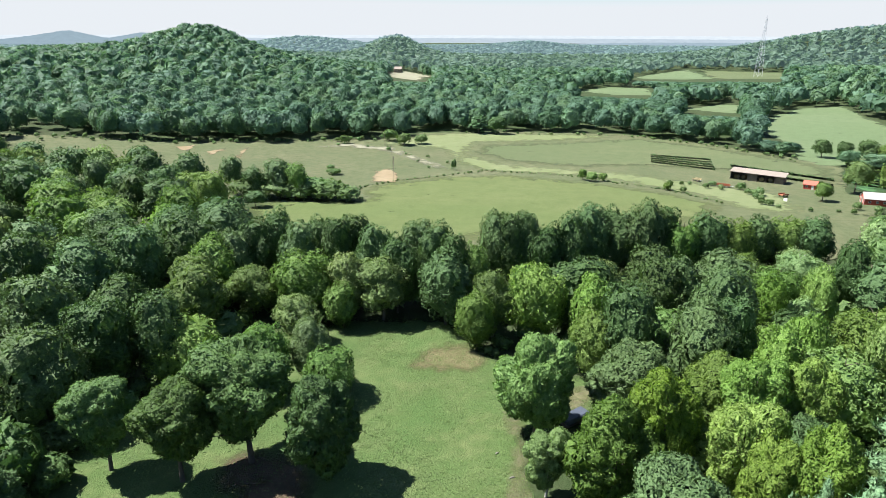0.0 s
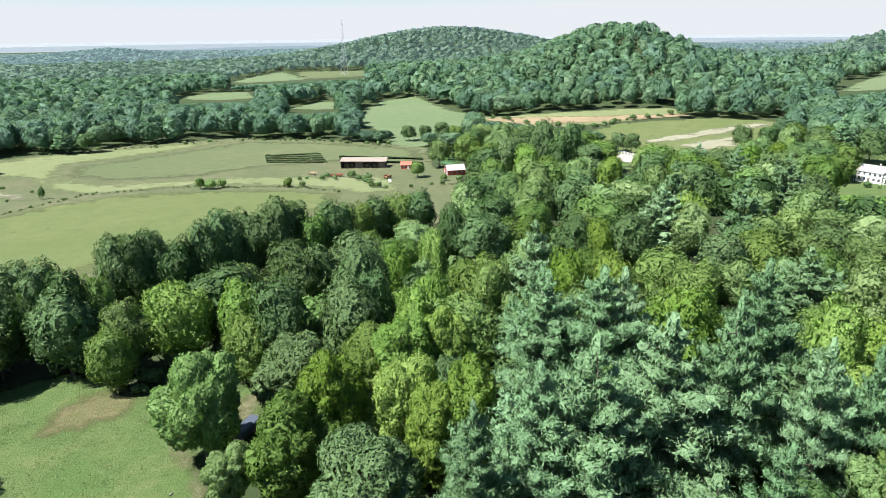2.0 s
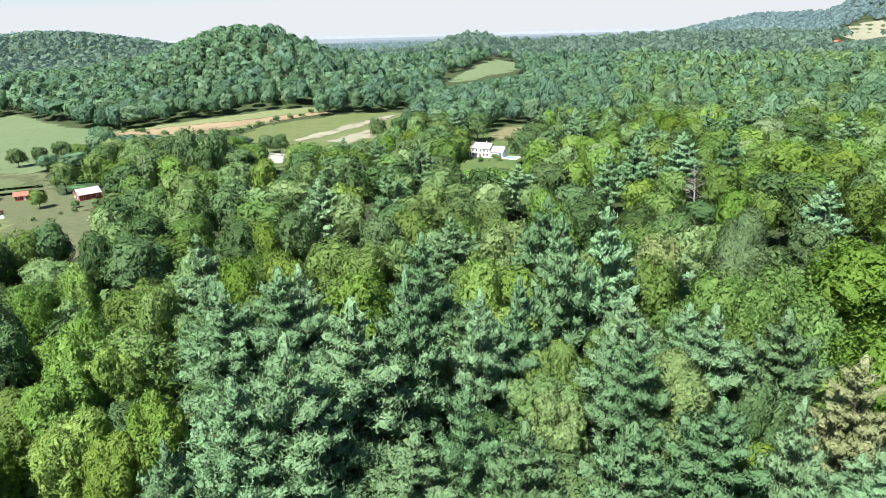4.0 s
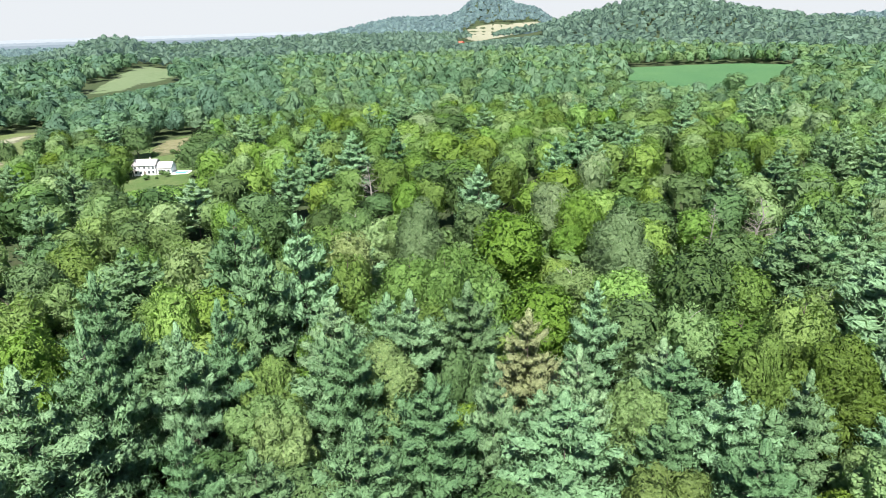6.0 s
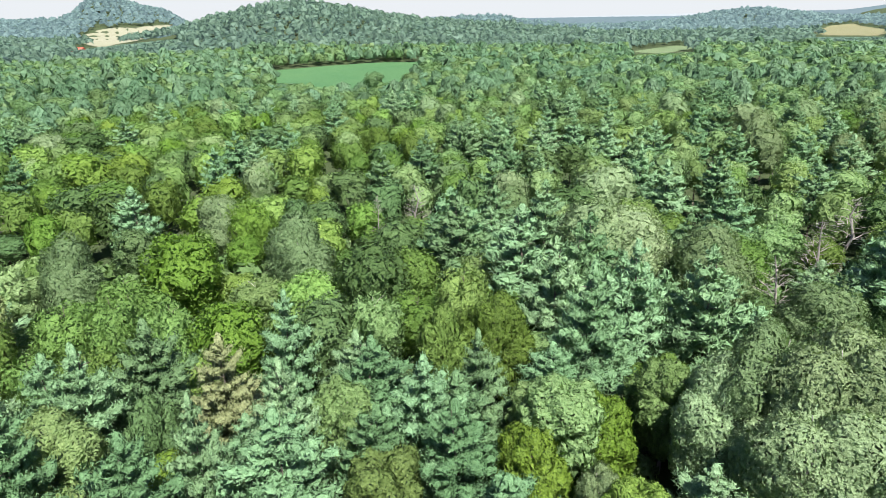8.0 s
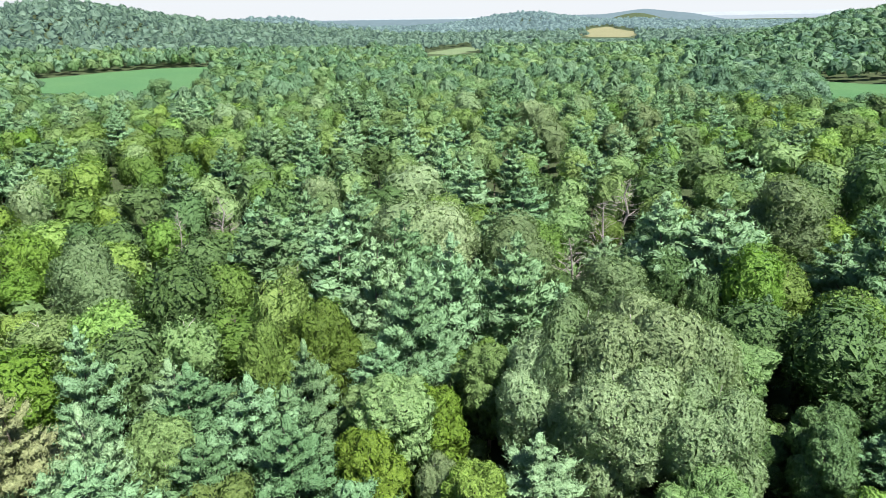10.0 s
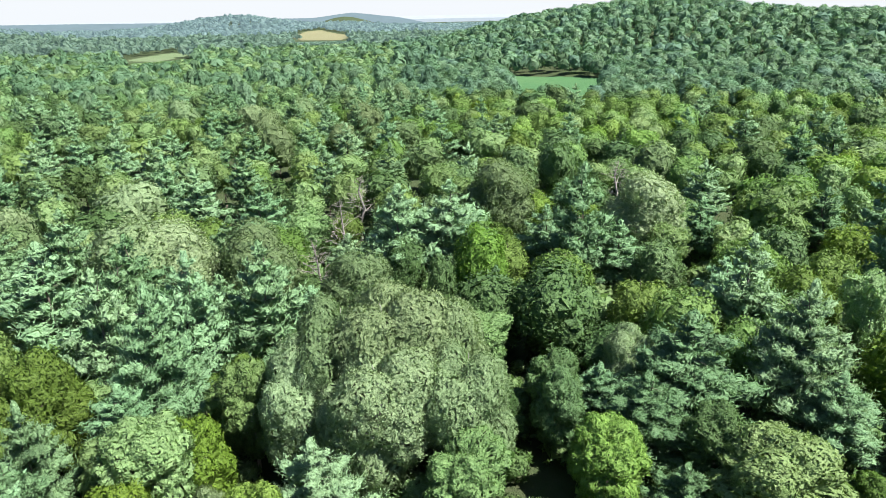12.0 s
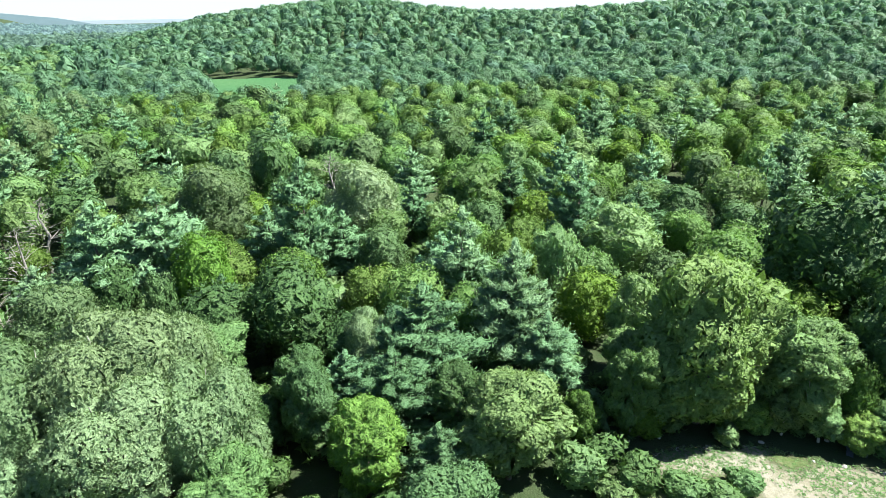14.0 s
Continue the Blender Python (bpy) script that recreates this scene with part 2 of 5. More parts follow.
def ground_z(x, y):
    x, y = np.asarray(x, float), np.asarray(y, float)
    cx, cy, sa, ca, high, deep, wide = HILL
    dx, dy = x[..., None] - cx, y[..., None] - cy
    rise = (high * np.exp(-0.5 * ((dx * sa + dy * ca) / deep) ** 2 - 0.5 * ((dx * ca - dy * sa) / wide) ** 2)).sum(-1)
    d, az = np.hypot(x, y), np.degrees(np.arctan2(x, y))
    s = np.clip((d - 130) / 200, 0, 1)
    valley = 0.5 + 0.5 * np.cos(np.radians(np.clip(az - 12, -90, 90) * 2))
    far = np.clip((d - 1200) / 2500, 0, 1)
    return rise - 8 * s * s * (3 - 2 * s) * valley - 14 * far * far


def mesh_np(name, verts, tris, mats, index=None, smooth=None, tree=None, face=None):
    """A mesh of triangles from arrays; index: material of each triangle; tree: each triangle's own share of its tree's tint;
    face: the way each vertex faces."""
    me = bpy.data.meshes.new(name)
    me.vertices.add(len(verts))
    me.vertices.foreach_set("co", np.ascontiguousarray(verts, np.float32).ravel())
    me.loops.add(3 * len(tris))
    me.loops.foreach_set("vertex_index", np.ascontiguousarray(tris, np.int32).ravel())
    me.polygons.add(len(tris))
    me.polygons.foreach_set("loop_start", np.arange(0, 3 * len(tris), 3, dtype=np.int32))
    me.polygons.foreach_set("use_smooth", np.zeros(len(tris), bool) if smooth is None else smooth)
    for m in mats:
        me.materials.append(m)
    if index is not None:
        me.polygons.foreach_set("material_index", np.ascontiguousarray(index, np.int32))
    if tree is not None:
        me.attributes.new("tree", "FLOAT", "FACE").data.foreach_set("value", np.ascontiguousarray(tree, np.float32))
    me.update(calc_edges=True)
    if face is not None:
        me.polygons.foreach_set("use_smooth", np.ones(len(tris), bool))
        me.normals_split_custom_set_from_vertices(np.asarray(face, np.float32))
    return me


def inside(x, y, poly):
    """Which of the points lie in the outline, a tuple of corners."""
    p = np.array(poly)
    q = np.roll(p, -1, 0)
    hit = np.zeros(np.shape(x), bool)
    for (ax, ay), (bx, by) in zip(p, q):
        if ay != by:
            hit ^= ((ay > y) != (by > y)) & (x < (bx - ax) * (y - ay) / (by - ay) + ax)
    return hit


def polar_sheet(radii, angles, lift=0.0):
    """Rings round the origin, draped over the land."""
    r, a = np.meshgrid(radii, np.radians(angles), indexing="ij")
    x, y = r * np.sin(a), r * np.cos(a)
    v = np.stack([x, y, ground_z(x, y) + lift], -1).reshape(-1, 3)
    n, m = len(radii), len(angles)
    i = (np.arange(n - 1)[:, None] * m + np.arange(m - 1)[None]).ravel()
    return v, np.concatenate([np.stack([i, i + m, i + m + 1], 1), np.stack([i, i + m + 1, i + 1], 1)])


RINGS = np.concatenate([[0.01], np.geomspace(4, 4950, 190)])
gv, gt = polar_sheet(RINGS, np.linspace(0, 360, 481))
ground = new("ground", mesh_np("ground", gv, gt, [FLOOR], smooth=np.ones(len(gt), bool)))
ground.data.attributes.new("rim", "FLOAT", "POINT").data.foreach_set("value", np.full(len(gv), 2, np.float32))
tagged(ground, "rolling forest floor of dark leaf litter and moss", "ground", kind="structure")

OPEN = []  # outlines of all open land, where no wood grows


def field(name, poly, material, label, lift=0.25, step=7.0, fade=5.0, inner=False):
    """Open land of one growth: a sheet draped over the ground inside an outline."""
    if not inner:
        OPEN.append(poly)
    p = [Vector(c) for c in poly]
    edge = []
    for a, b in zip(p, p[1:] + p[:1]):
        k = max(1, int((b - a).length / step))
        edge += [a.lerp(b, i / k) for i in range(k)]
    xs, ys = [c.x for c in p], [c.y for c in p]
    gx, gy = np.meshgrid(np.arange(min(xs), max(xs), step), np.arange(min(ys), max(ys), step))
    gx, gy = gx.ravel() + 0.31 * np.sin(gy.ravel()), gy.ravel()
    keep = inside(gx, gy, poly)
    jag = random.Random(len(OPEN))
    n = len(edge)
    pts = [c + Vector((jag.uniform(-1, 1), jag.uniform(-1, 1))) * min(1.2, step * 0.2) for c in edge]
    pts += [Vector((float(a), float(b))) for a, b in zip(gx[keep], gy[keep])]
    v2, _, faces, *_ = geometry.delaunay_2d_cdt(pts, [(i, (i + 1) % n) for i in range(n)], [list(range(n))], 1, 1e-4)
    v = np.array([(c.x, c.y) for c in v2])
    z = ground_z(v[:, 0], v[:, 1]) + lift
    me = bpy.data.meshes.new(name)
    me.from_pydata(np.column_stack([v, z]).tolist(), [], [f if (v2[f[1]] - v2[f[0]]).cross(v2[f[2]] - v2[f[1]]) > 0 else f[::-1] for f in faces])
    me.materials.append(material)
    me.shade_smooth()
    rim = np.full(len(v), 1e9)
    for a, b in zip(p, p[1:] + p[:1]):
        d = np.array(b - a)
        f = np.clip(((v - np.array(a)) @ d) / max(d @ d, 1e-9), 0, 1)[:, None]
        rim = np.minimum(rim, np.linalg.norm(v - np.array(a) - f * d, axis=1))
    me.attributes.new("rim", "FLOAT", "POINT").data.foreach_set("value", (rim / fade).clip(0, 1).astype(np.float32))
    return tagged(new(name, me), label, "field", kind="structure")


field("meadow", ((-225, 320), (-188, 319), (-129, 321), (-95, 332), (-58, 345), (-29, 358), (-14, 377), (14, 387), (73, 393), (112, 384), (145, 355), (173, 307), (181, 288), (150, 231), (161, 227), (111, 155), (83, 138), (64, 136), (49, 131), (38, 131), (22, 126), (13, 123), (6, 114), (3, 114), (-3, 120), (-10, 118), (-22, 123), (-36, 126), (-41, 122), (-55, 155), (-55, 194), (-27, 193), (-33, 214), (-47, 206), (-72, 203), (-110, 227), (-143, 230), (-166, 235)), MEADOW, "dull green meadow of long grass beyond the wood", 0.2, 7, 1)
field("pasture", ((-57, 170), (-66, 190), (-55, 206), (-28, 205), (-33, 224), (-20, 240), (2, 256), (26, 262), (48, 253), (68, 240), (84, 225), (95, 207), (74, 174), (32, 162), (-13, 150)), PASTURE, "smooth light green pasture", 0.3, 7, 10, True)
field("hay_meadow", ((-58, 341), (-31, 351), (-10, 376), (13, 385), (72, 388), (111, 380), (71, 362), (18, 347), (13, 314), (29, 289), (58, 280), (87, 266), (109, 245), (128, 230), (115, 192), (94, 201), (91, 221), (70, 247), (50, 262), (17, 267), (3, 288), (-3, 327)), HAY, "pale mown strips across the meadow", 0.26, 7, 10, True)
field("mown_slope", ((18, 344), (70, 358), (109, 373), (141, 345), (170, 300), (176, 284), (157, 248), (142, 257), (122, 282), (91, 289), (59, 284), (29, 295), (14, 317)), SLOPE, "gently sloping mown field", 0.34, 7, 10, True)
field("bare_patch", ((-29, 236), (-29.5, 260), (-25, 270), (-20, 258), (-19.5, 237)), SOIL, "bare tan soil patch in the meadow", 0.42, 3, 0.8, True)
field("bare_track", ((-66, 320), (-54, 334), (-29, 328), (-8, 294), (2, 273), (-0, 267), (-13, 289), (-31, 317), (-52, 323)), STUBBLE, "dry bleached grass track", 0.38, 7, 3, True)
field("bare_scrape", ((-131, 305), (-124, 312), (-122, 295)), SOIL, "dry scraped earth", 0.42, 3, 0.7, True)
field("bare_scrape", ((-113, 297), (-108, 310), (-107, 302), (-109, 290)), SOIL, "dry scraped earth", 0.42, 3, 0.7, True)
field("bare_scrape", ((-97, 289), (-100, 318), (-97, 308), (-94, 284)), SOIL, "dry scraped earth", 0.42, 3, 0.7, True)
field("hill_pasture", ((199, 419), (222, 452), (272, 494), (300, 492), (275, 398), (271, 362), (292, 335), (249, 338), (211, 292), (172, 292), (160, 284), (187, 343)), HAZED_GRASS, "light green pasture on a rise", 0.2, 7, 1)
field("strip_field", ((268, 359), (321, 324), (380, 286), (381, 265), (345, 266), (298, 278), (260, 293), (249, 338)), HAY, "long hay strip below the wooded hill", 0.26, 7, 1)
field("ploughed_strip", ((261, 344), (273, 350), (321, 301), (371, 266), (367, 257), (316, 276), (272, 304)), SOIL, "reddish ploughed strip", 0.34, 7, 4, True)
field("crop_field", ((281, 264), (310, 271), (372, 243), (388, 208), (272, 150), (239, 144), (214, 142), (207, 166), (245, 223)), PASTURE, "striped green vegetable field", 0.2, 7, 1)
field("stubble_strip", ((273, 222), (312, 220), (368, 218), (379, 207), (362, 204), (306, 207), (270, 212)), STUBBLE, "dry stubble strip", 0.34, 7, 3, True)
field("stubble_strip", ((275, 201), (305, 199), (330, 195), (293, 180), (272, 184)), STUBBLE, "dry stubble strip", 0.34, 7, 3, True)
field("far_pasture", ((238, 851), (298, 942), (369, 1015), (346, 891), (319, 781), (255, 809)), HAZED_GRASS, "far pasture between woods", 0.2, 14, 1)
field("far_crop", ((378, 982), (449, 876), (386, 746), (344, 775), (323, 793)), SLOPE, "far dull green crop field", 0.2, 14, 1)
field("far_meadow", ((132, 667), (178, 710), (210, 676), (192, 611), (156, 625)), HAZED_GRASS, "far pale meadow", 0.2, 14, 1)
field("far_meadow", ((188, 506), (220, 533), (240, 524), (216, 477)), HAZED_GRASS, "far pale meadow", 0.2, 7, 1)
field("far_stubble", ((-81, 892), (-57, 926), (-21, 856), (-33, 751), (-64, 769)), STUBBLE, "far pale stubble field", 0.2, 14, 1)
field("knoll_pasture", ((551, 258), (718, 295), (824, 309), (822, 266), (727, 236), (592, 242)), HAZED_GRASS, "sloping pasture on a wooded knoll", 0.2, 14, 1)
field("house_garden", ((236, 110), (249, 107), (290, 123), (330, 126), (347, 117), (358, 103), (325, 94), (293, 94), (269, 89), (252, 81), (216, 76), (197, 86)), LAWN, "mown lawn round the white house", 0.2, 7, 1)
field("dry_meadow", ((312, 121), (334, 125), (356, 103), (328, 97), (300, 100), (292, 109)), WORN, "dry tan meadow behind the house", 0.3, 7, 5, True)
field("green_field", ((656, -208), (684, -238), (688, -292), (684, -366), (650, -417), (590, -376), (394, -237), (358, -197), (373, -166), (419, -168), (529, -194)), CROP, "dense bright green crop field among woods", 0.2, 14, 1)
field("stubble_hill", ((1621, -150), (1715, -214), (1775, -298), (1957, -431), (1660, -306), (1199, -148)), STUBBLE, "pale stubble field on a hill", 0.2, 14, 1)
field("east_field", ((81, -510), (59, -505), (21, -496), (1, -484), (-1, -362), (18, -343), (48, -364)), CROP, "bright green field below the wooded ridge", 0.2, 7, 1)
field("far_sand_hill", ((738, -1451), (834, -1720), (848, -1868), (612, -1526), (530, -1265), (624, -1271)), WORN, "tan ploughed hill", 0.2, 14, 1)
field("far_strip", ((593, -698), (641, -869), (576, -832), (528, -684)), HAZED_GRASS, "far pasture strip", 0.2, 14, 1)
OPEN_CLEARING = ((-42.7, 51.7), (-50.0, 58.0), (-51.5, 66.0), (-49.1, 70.3), (-43.3, 74.9), (-49.0, 90.0), (-36.8, 100.5), (-24.0, 106.3), (-21.0, 107.5), (-18.1, 109.5), (-9.5, 109.1), (1.2, 109.0), (6.0, 99.3), (10.8, 92.4), (19.1, 89.5), (26.5, 86.5), (24.0, 80.0), (18.4, 76.3), (11.6, 73.1), (9.9, 60.7), (7.9, 47.8), (-12.6, 34.3), (-23.1, 38.6))
field("clearing", OPEN_CLEARING, LAWN, "rough mown grass clearing in the wood", 0.06, 3, 2)
field("dry_patch", ((-6.7, 90.3), (-5.2, 96.9), (0.1, 100.0), (6.0, 98.8), (8.5, 93.1), (5.5, 89.3), (-0.8, 88.5)), DRY, "dry brownish grass patch in the clearing", 0.09, 1.2, 4, True)
field("worn_edge", ((8.4, 91.1), (11.2, 91.8), (9.9, 82.9), (11.9, 72.0), (10.2, 59.1), (6.0, 59.2), (8.2, 69.5), (8.0, 80.1)), WORN, "worn pale ground along the clearing's edge", 0.1, 1.2, 4, True)
field("worn_edge", ((17.4, 84.7), (25.5, 86.3), (25.2, 83.3), (19.5, 78.1), (16.2, 77.3)), WORN, "worn pale ground beside the trees", 0.1, 1.2, 4, True)
field("leaf_litter", ((-30.9, 67.8), (-25.0, 69.7), (-18.2, 69.1), (-14.8, 62.8), (-15.5, 56.4), (-24.1, 56.0), (-28.3, 62.4)), LITTER, "brown leaf litter under the trees", 0.08, 1.2, 4, True)
OPEN_BANK = ((-33.4, -52.6), (-36.9, -56.4), (-39.5, -57.0), (-43.3, -55.9), (-49.7, -55.1), (-51.6, -53.5), (-54.4, -51.3), (-57.9, -49.2), (-61.5, -47.5), (-69.1, -45.1), (-58.1, -35.5), (-36.8, -39.9), (-31.3, -46.2))
field("gravel_bank", OPEN_BANK, SAND, "pale sandy bank with weeds at the wood's edge", 0.08, 2, 2)
field("weed_patch", ((-30.9, -53.2), (-35.4, -53.7), (-38.1, -52.1), (-42.9, -51.8), (-46.0, -50.0), (-44.4, -45.9), (-35.8, -43.0), (-28.5, -46.8)), WEEDS, "green weeds over the sandy bank", 0.12, 1.2, 2, True)
field("weed_patch", ((-50.5, -54.1), (-52.9, -52.3), (-55.6, -50.4), (-52.9, -48.5), (-49.1, -49.3), (-48.2, -51.5)), WEEDS, "green weeds over the sandy bank", 0.12, 1.2, 2, True)
field("road_bend", ((226, 203), (239, 207), (237, 192), (215, 173), (203, 169), (207, 181)), LAWN, "grass verge by the road", 0.2, 7, 5)
field("garden_plot", ((177, 280), (191, 273), (165, 232), (155, 237)), CROP, "vegetable rows beside the barn", 0.42, 7, 5)


# ---- trees ----
def ball(detail):
    """A unit ball of 20 or 80 triangles."""
    g = (1 + 5 ** 0.5) / 2
    v = np.array([(-1, g, 0), (1, g, 0), (-1, -g, 0), (1, -g, 0), (0, -1, g), (0, 1, g), (0, -1, -g), (0, 1, -g), (g, 0, -1), (g, 0, 1), (-g, 0, -1), (-g, 0, 1)], float)
    t = [(0, 11, 5), (0, 5, 1), (0, 1, 7), (0, 7, 10), (0, 10, 11), (1, 5, 9), (5, 11, 4), (11, 10, 2), (10, 7, 6), (7, 1, 8),
         (3, 9, 4), (3, 4, 2), (3, 2, 6), (3, 6, 8), (3, 8, 9), (4, 9, 5), (2, 4, 11), (6, 2, 10), (8, 6, 7), (9, 8, 1)]
    v /= np.linalg.norm(v[0])
    for _ in range(detail):
        v, mid, finer = list(map(tuple, v)), {}, []

        def half(a, b):
            key = (min(a, b), max(a, b))
            if key not in mid:
                m = (np.array(v[a]) + v[b]) / 2
                mid[key] = len(v)
                v.append(tuple(m / np.linalg.norm(m)))
            return mid[key]

        for a, b, c in t:
            ab, bc, ca = half(a, b), half(b, c), half(c, a)
            finer += [(a, ab, ca), (b, bc, ab), (c, ca, bc), (ab, bc, ca)]
        t, v = finer, np.array(v)
    return np.array(v), np.array(t)


BALL = tuple(ball(k) for k in range(5))


def unit(v):
    return v / np.maximum(np.linalg.norm(v, axis=-1, keepdims=True), 1e-9)


def cards_on(rng, clumps, radius, out, cards, length, width, spread=0.5, blade=False, whole=0.42):
    """Leaf sprays round clumps of leaves, a three-cornered blade each. Returns their corners and the way they face."""
    pick = rng.integers(0, len(clumps), cards)
    way = unit(rng.standard_normal((cards, 3)) + 0.8 * out[pick] + (0, 0, 0.3))
    at = clumps[pick] + way * radius[pick] * rng.uniform(0.35, 1.12, (cards, 1))
    tilt = unit(way + spread * rng.standard_normal((cards, 3)))
    side = unit(np.cross(tilt, rng.standard_normal((cards, 3))))
    along = np.cross(side, tilt)
    if blade:  # needle tufts point outward
        along = unit(out[pick] * (1, 1, 0.3) + 0.5 * rng.standard_normal((cards, 3)) + (0, 0, 0.25))
        side = unit(np.cross(along, tilt))
    size = rng.uniform(0.55, 1.4, (cards, 1))
    a, b = along * length * size / 2, side * width * size / 2
    lie = unit((1 - whole) * way + whole * out[pick] + (0.34 - 0.25 * whole) * rng.standard_normal((cards, 3)))
    b *= np.where((np.cross(b, a) * lie).sum(1, keepdims=True) > 0, 1, -1)
    skew = a * rng.uniform(-0.5, 0.5, (cards, 1))
    c = np.stack([at - a - b * 0.8, at - a * 0.3 + b + skew, at + a], 1).reshape(-1, 3)
    return c, np.repeat(lie, 3, 0)


def with_cards(v, t, face, c, lie):
    return np.concatenate([v, c]), np.concatenate([t, len(v) + np.arange(len(c)).reshape(-1, 3)]), np.concatenate([face, lie])


def tube(path, radii, sides=6):
    """A tapered branch along a path of points."""
    path, rings = np.array(path, float), []
    for i, (p, r) in enumerate(zip(path, radii)):
        d = unit(path[min(i + 1, len(path) - 1)] - path[max(i - 1, 0)])
        s = unit(np.cross(d, (0.31, 0.95, 0.1)))
        u = np.cross(s, d)
        a = np.linspace(0, 2 * np.pi, sides, endpoint=False)[:, None]
        rings.append(p + r * (np.cos(a) * s + np.sin(a) * u))
    t = []
    for i in range(len(path) - 1):
        for j in range(sides):
            a, b = i * sides + j, i * sides + (j + 1) % sides
            t += [(a, b, a + sides), (b, b + sides, a + sides)]
    return np.concatenate(rings), np.array(t)


def joined(pieces):
    vs, ts, at = [], [], 0
    for v, t in pieces:
        vs.append(v)
        ts.append(t + at)
        at += len(v)
    return np.concatenate(vs), np.concatenate(ts)


def limbs(rng, high, radius, first, count, reach, rise, sides=5):
    """A trunk with limbs that climb outward from it."""
    bend = rng.standard_normal((5, 3)) * (0.02 * high, 0.02 * high, 0)
    bend[0] = 0
    zs = np.linspace(-0.4, high, 5)
    path = np.stack([bend[:, 0], bend[:, 1], zs], 1)
    out = [tube(path, radius * np.array([1.25, 0.9, 0.7, 0.45, 0.12]), sides + 2)]
    for i in range(count):
        z = high * (first + (0.95 - first) * (i + rng.uniform(0, 0.8)) / count)
        a = 2.4 * i + rng.uniform(-0.4, 0.4)
        far = reach * (1 - 0.55 * i / count) * rng.uniform(0.7, 1.1)
        base = np.array([np.interp(z, zs, path[:, 0]), np.interp(z, zs, path[:, 1]), z])
        d = np.array([math.cos(a), math.sin(a), 0])
        lift = rise * far
        out.append(tube([base, base + d * far * 0.5 + (0, 0, lift * 0.65), base + d * far + (0, 0, lift)], radius * np.array([0.42, 0.26, 0.08]) * (1 - 0.5 * i / count), sides))
    return joined(out)


BROAD = {  # height, width, bare stem, depth of the lobes, lobes, sprays, size of the loose sprays
    "maple": (16, 11.0, 0.03, 0.27, 15, 1.0, 0.36),
    "bright_maple": (16, 10.0, 0.04, 0.25, 20, 1.0, 0.36),
    "oak": (17, 12.5, 0.05, 0.30, 15, 1.0, 0.36),
    "birch": (16, 10.5, 0.10, 0.36, 18, 1.0, 0.32),
    "poplar": (20, 12.5, 0.05, 0.30, 12, 2.4, 0.30),
    "ash": (13, 9.5, 0.13, 0.30, 16, 0.9, 0.3),
    "gold": (15, 10.0, 0.12, 0.34, 16, 1.0, 0.34),
    "shrub": (4, 5, 0.0, 0.30, 9, 0.3, 0.34),
}
TALL = {k: v[:2] for k, v in BROAD.items()} | {"pine": (21, 10.5), "brown_pine": (20, 9.0), "dead": (15, 6)}


def knobs(rng, count, uneven=0.0):
    """Round knobs spread over a ball. Returns how high a direction stands on the nearest, from 0 in the creases to 1 on top."""
    i = np.arange(count) + 0.5
    z, a = 1 - 2 * i / count, i * 2.39996 + rng.uniform(0, 6.28)
    s = np.sqrt(1 - z * z)
    at = unit(np.stack([s * np.cos(a), s * np.sin(a), z], 1) + 0.8 * count ** -0.5 * rng.standard_normal((count, 3)))
    gain = rng.uniform(1 - uneven, 1, count)

    def height(d):
        dots = d @ at.T
        gap = np.arccos(np.clip(dots.max(1), -1, 1)) / (0.72 * math.sqrt(4 * math.pi / count))
        return np.clip(1 - gap * gap, 0, 1) ** 0.6 * gain[dots.argmax(1)]

    return height


def facets(rng, v, t, n, stray, ragged):
    """Breaks a closed surface into loose, ragged sprays of leaves that face a little their own way."""
    edge = np.linalg.norm(v[t[:, 1]] - v[t[:, 0]], axis=1)[:, None, None]
    mid = v[t].mean(1, keepdims=True)
    face = unit(n[t].mean(1) + stray * rng.standard_normal((len(t), 3)))
    out = face[:, None] * edge * rng.uniform(-0.25, 0.35, (len(t), 1, 1))
    c = mid + (v[t] - mid) * rng.uniform(1.05, 1.35, (len(t), 1, 1)) + out + ragged * edge * rng.standard_normal((len(t), 3, 3))
    return c.reshape(-1, 3), np.arange(3 * len(t)).reshape(-1, 3), np.repeat(face, 3, 0)


def normals(v, t):
    n = np.zeros_like(v)
    flat = np.cross(v[t[:, 1]] - v[t[:, 0]], v[t[:, 2]] - v[t[:, 0]])
    for k in range(3):
        np.add.at(n, t[:, k], flat)
    return unit(n)


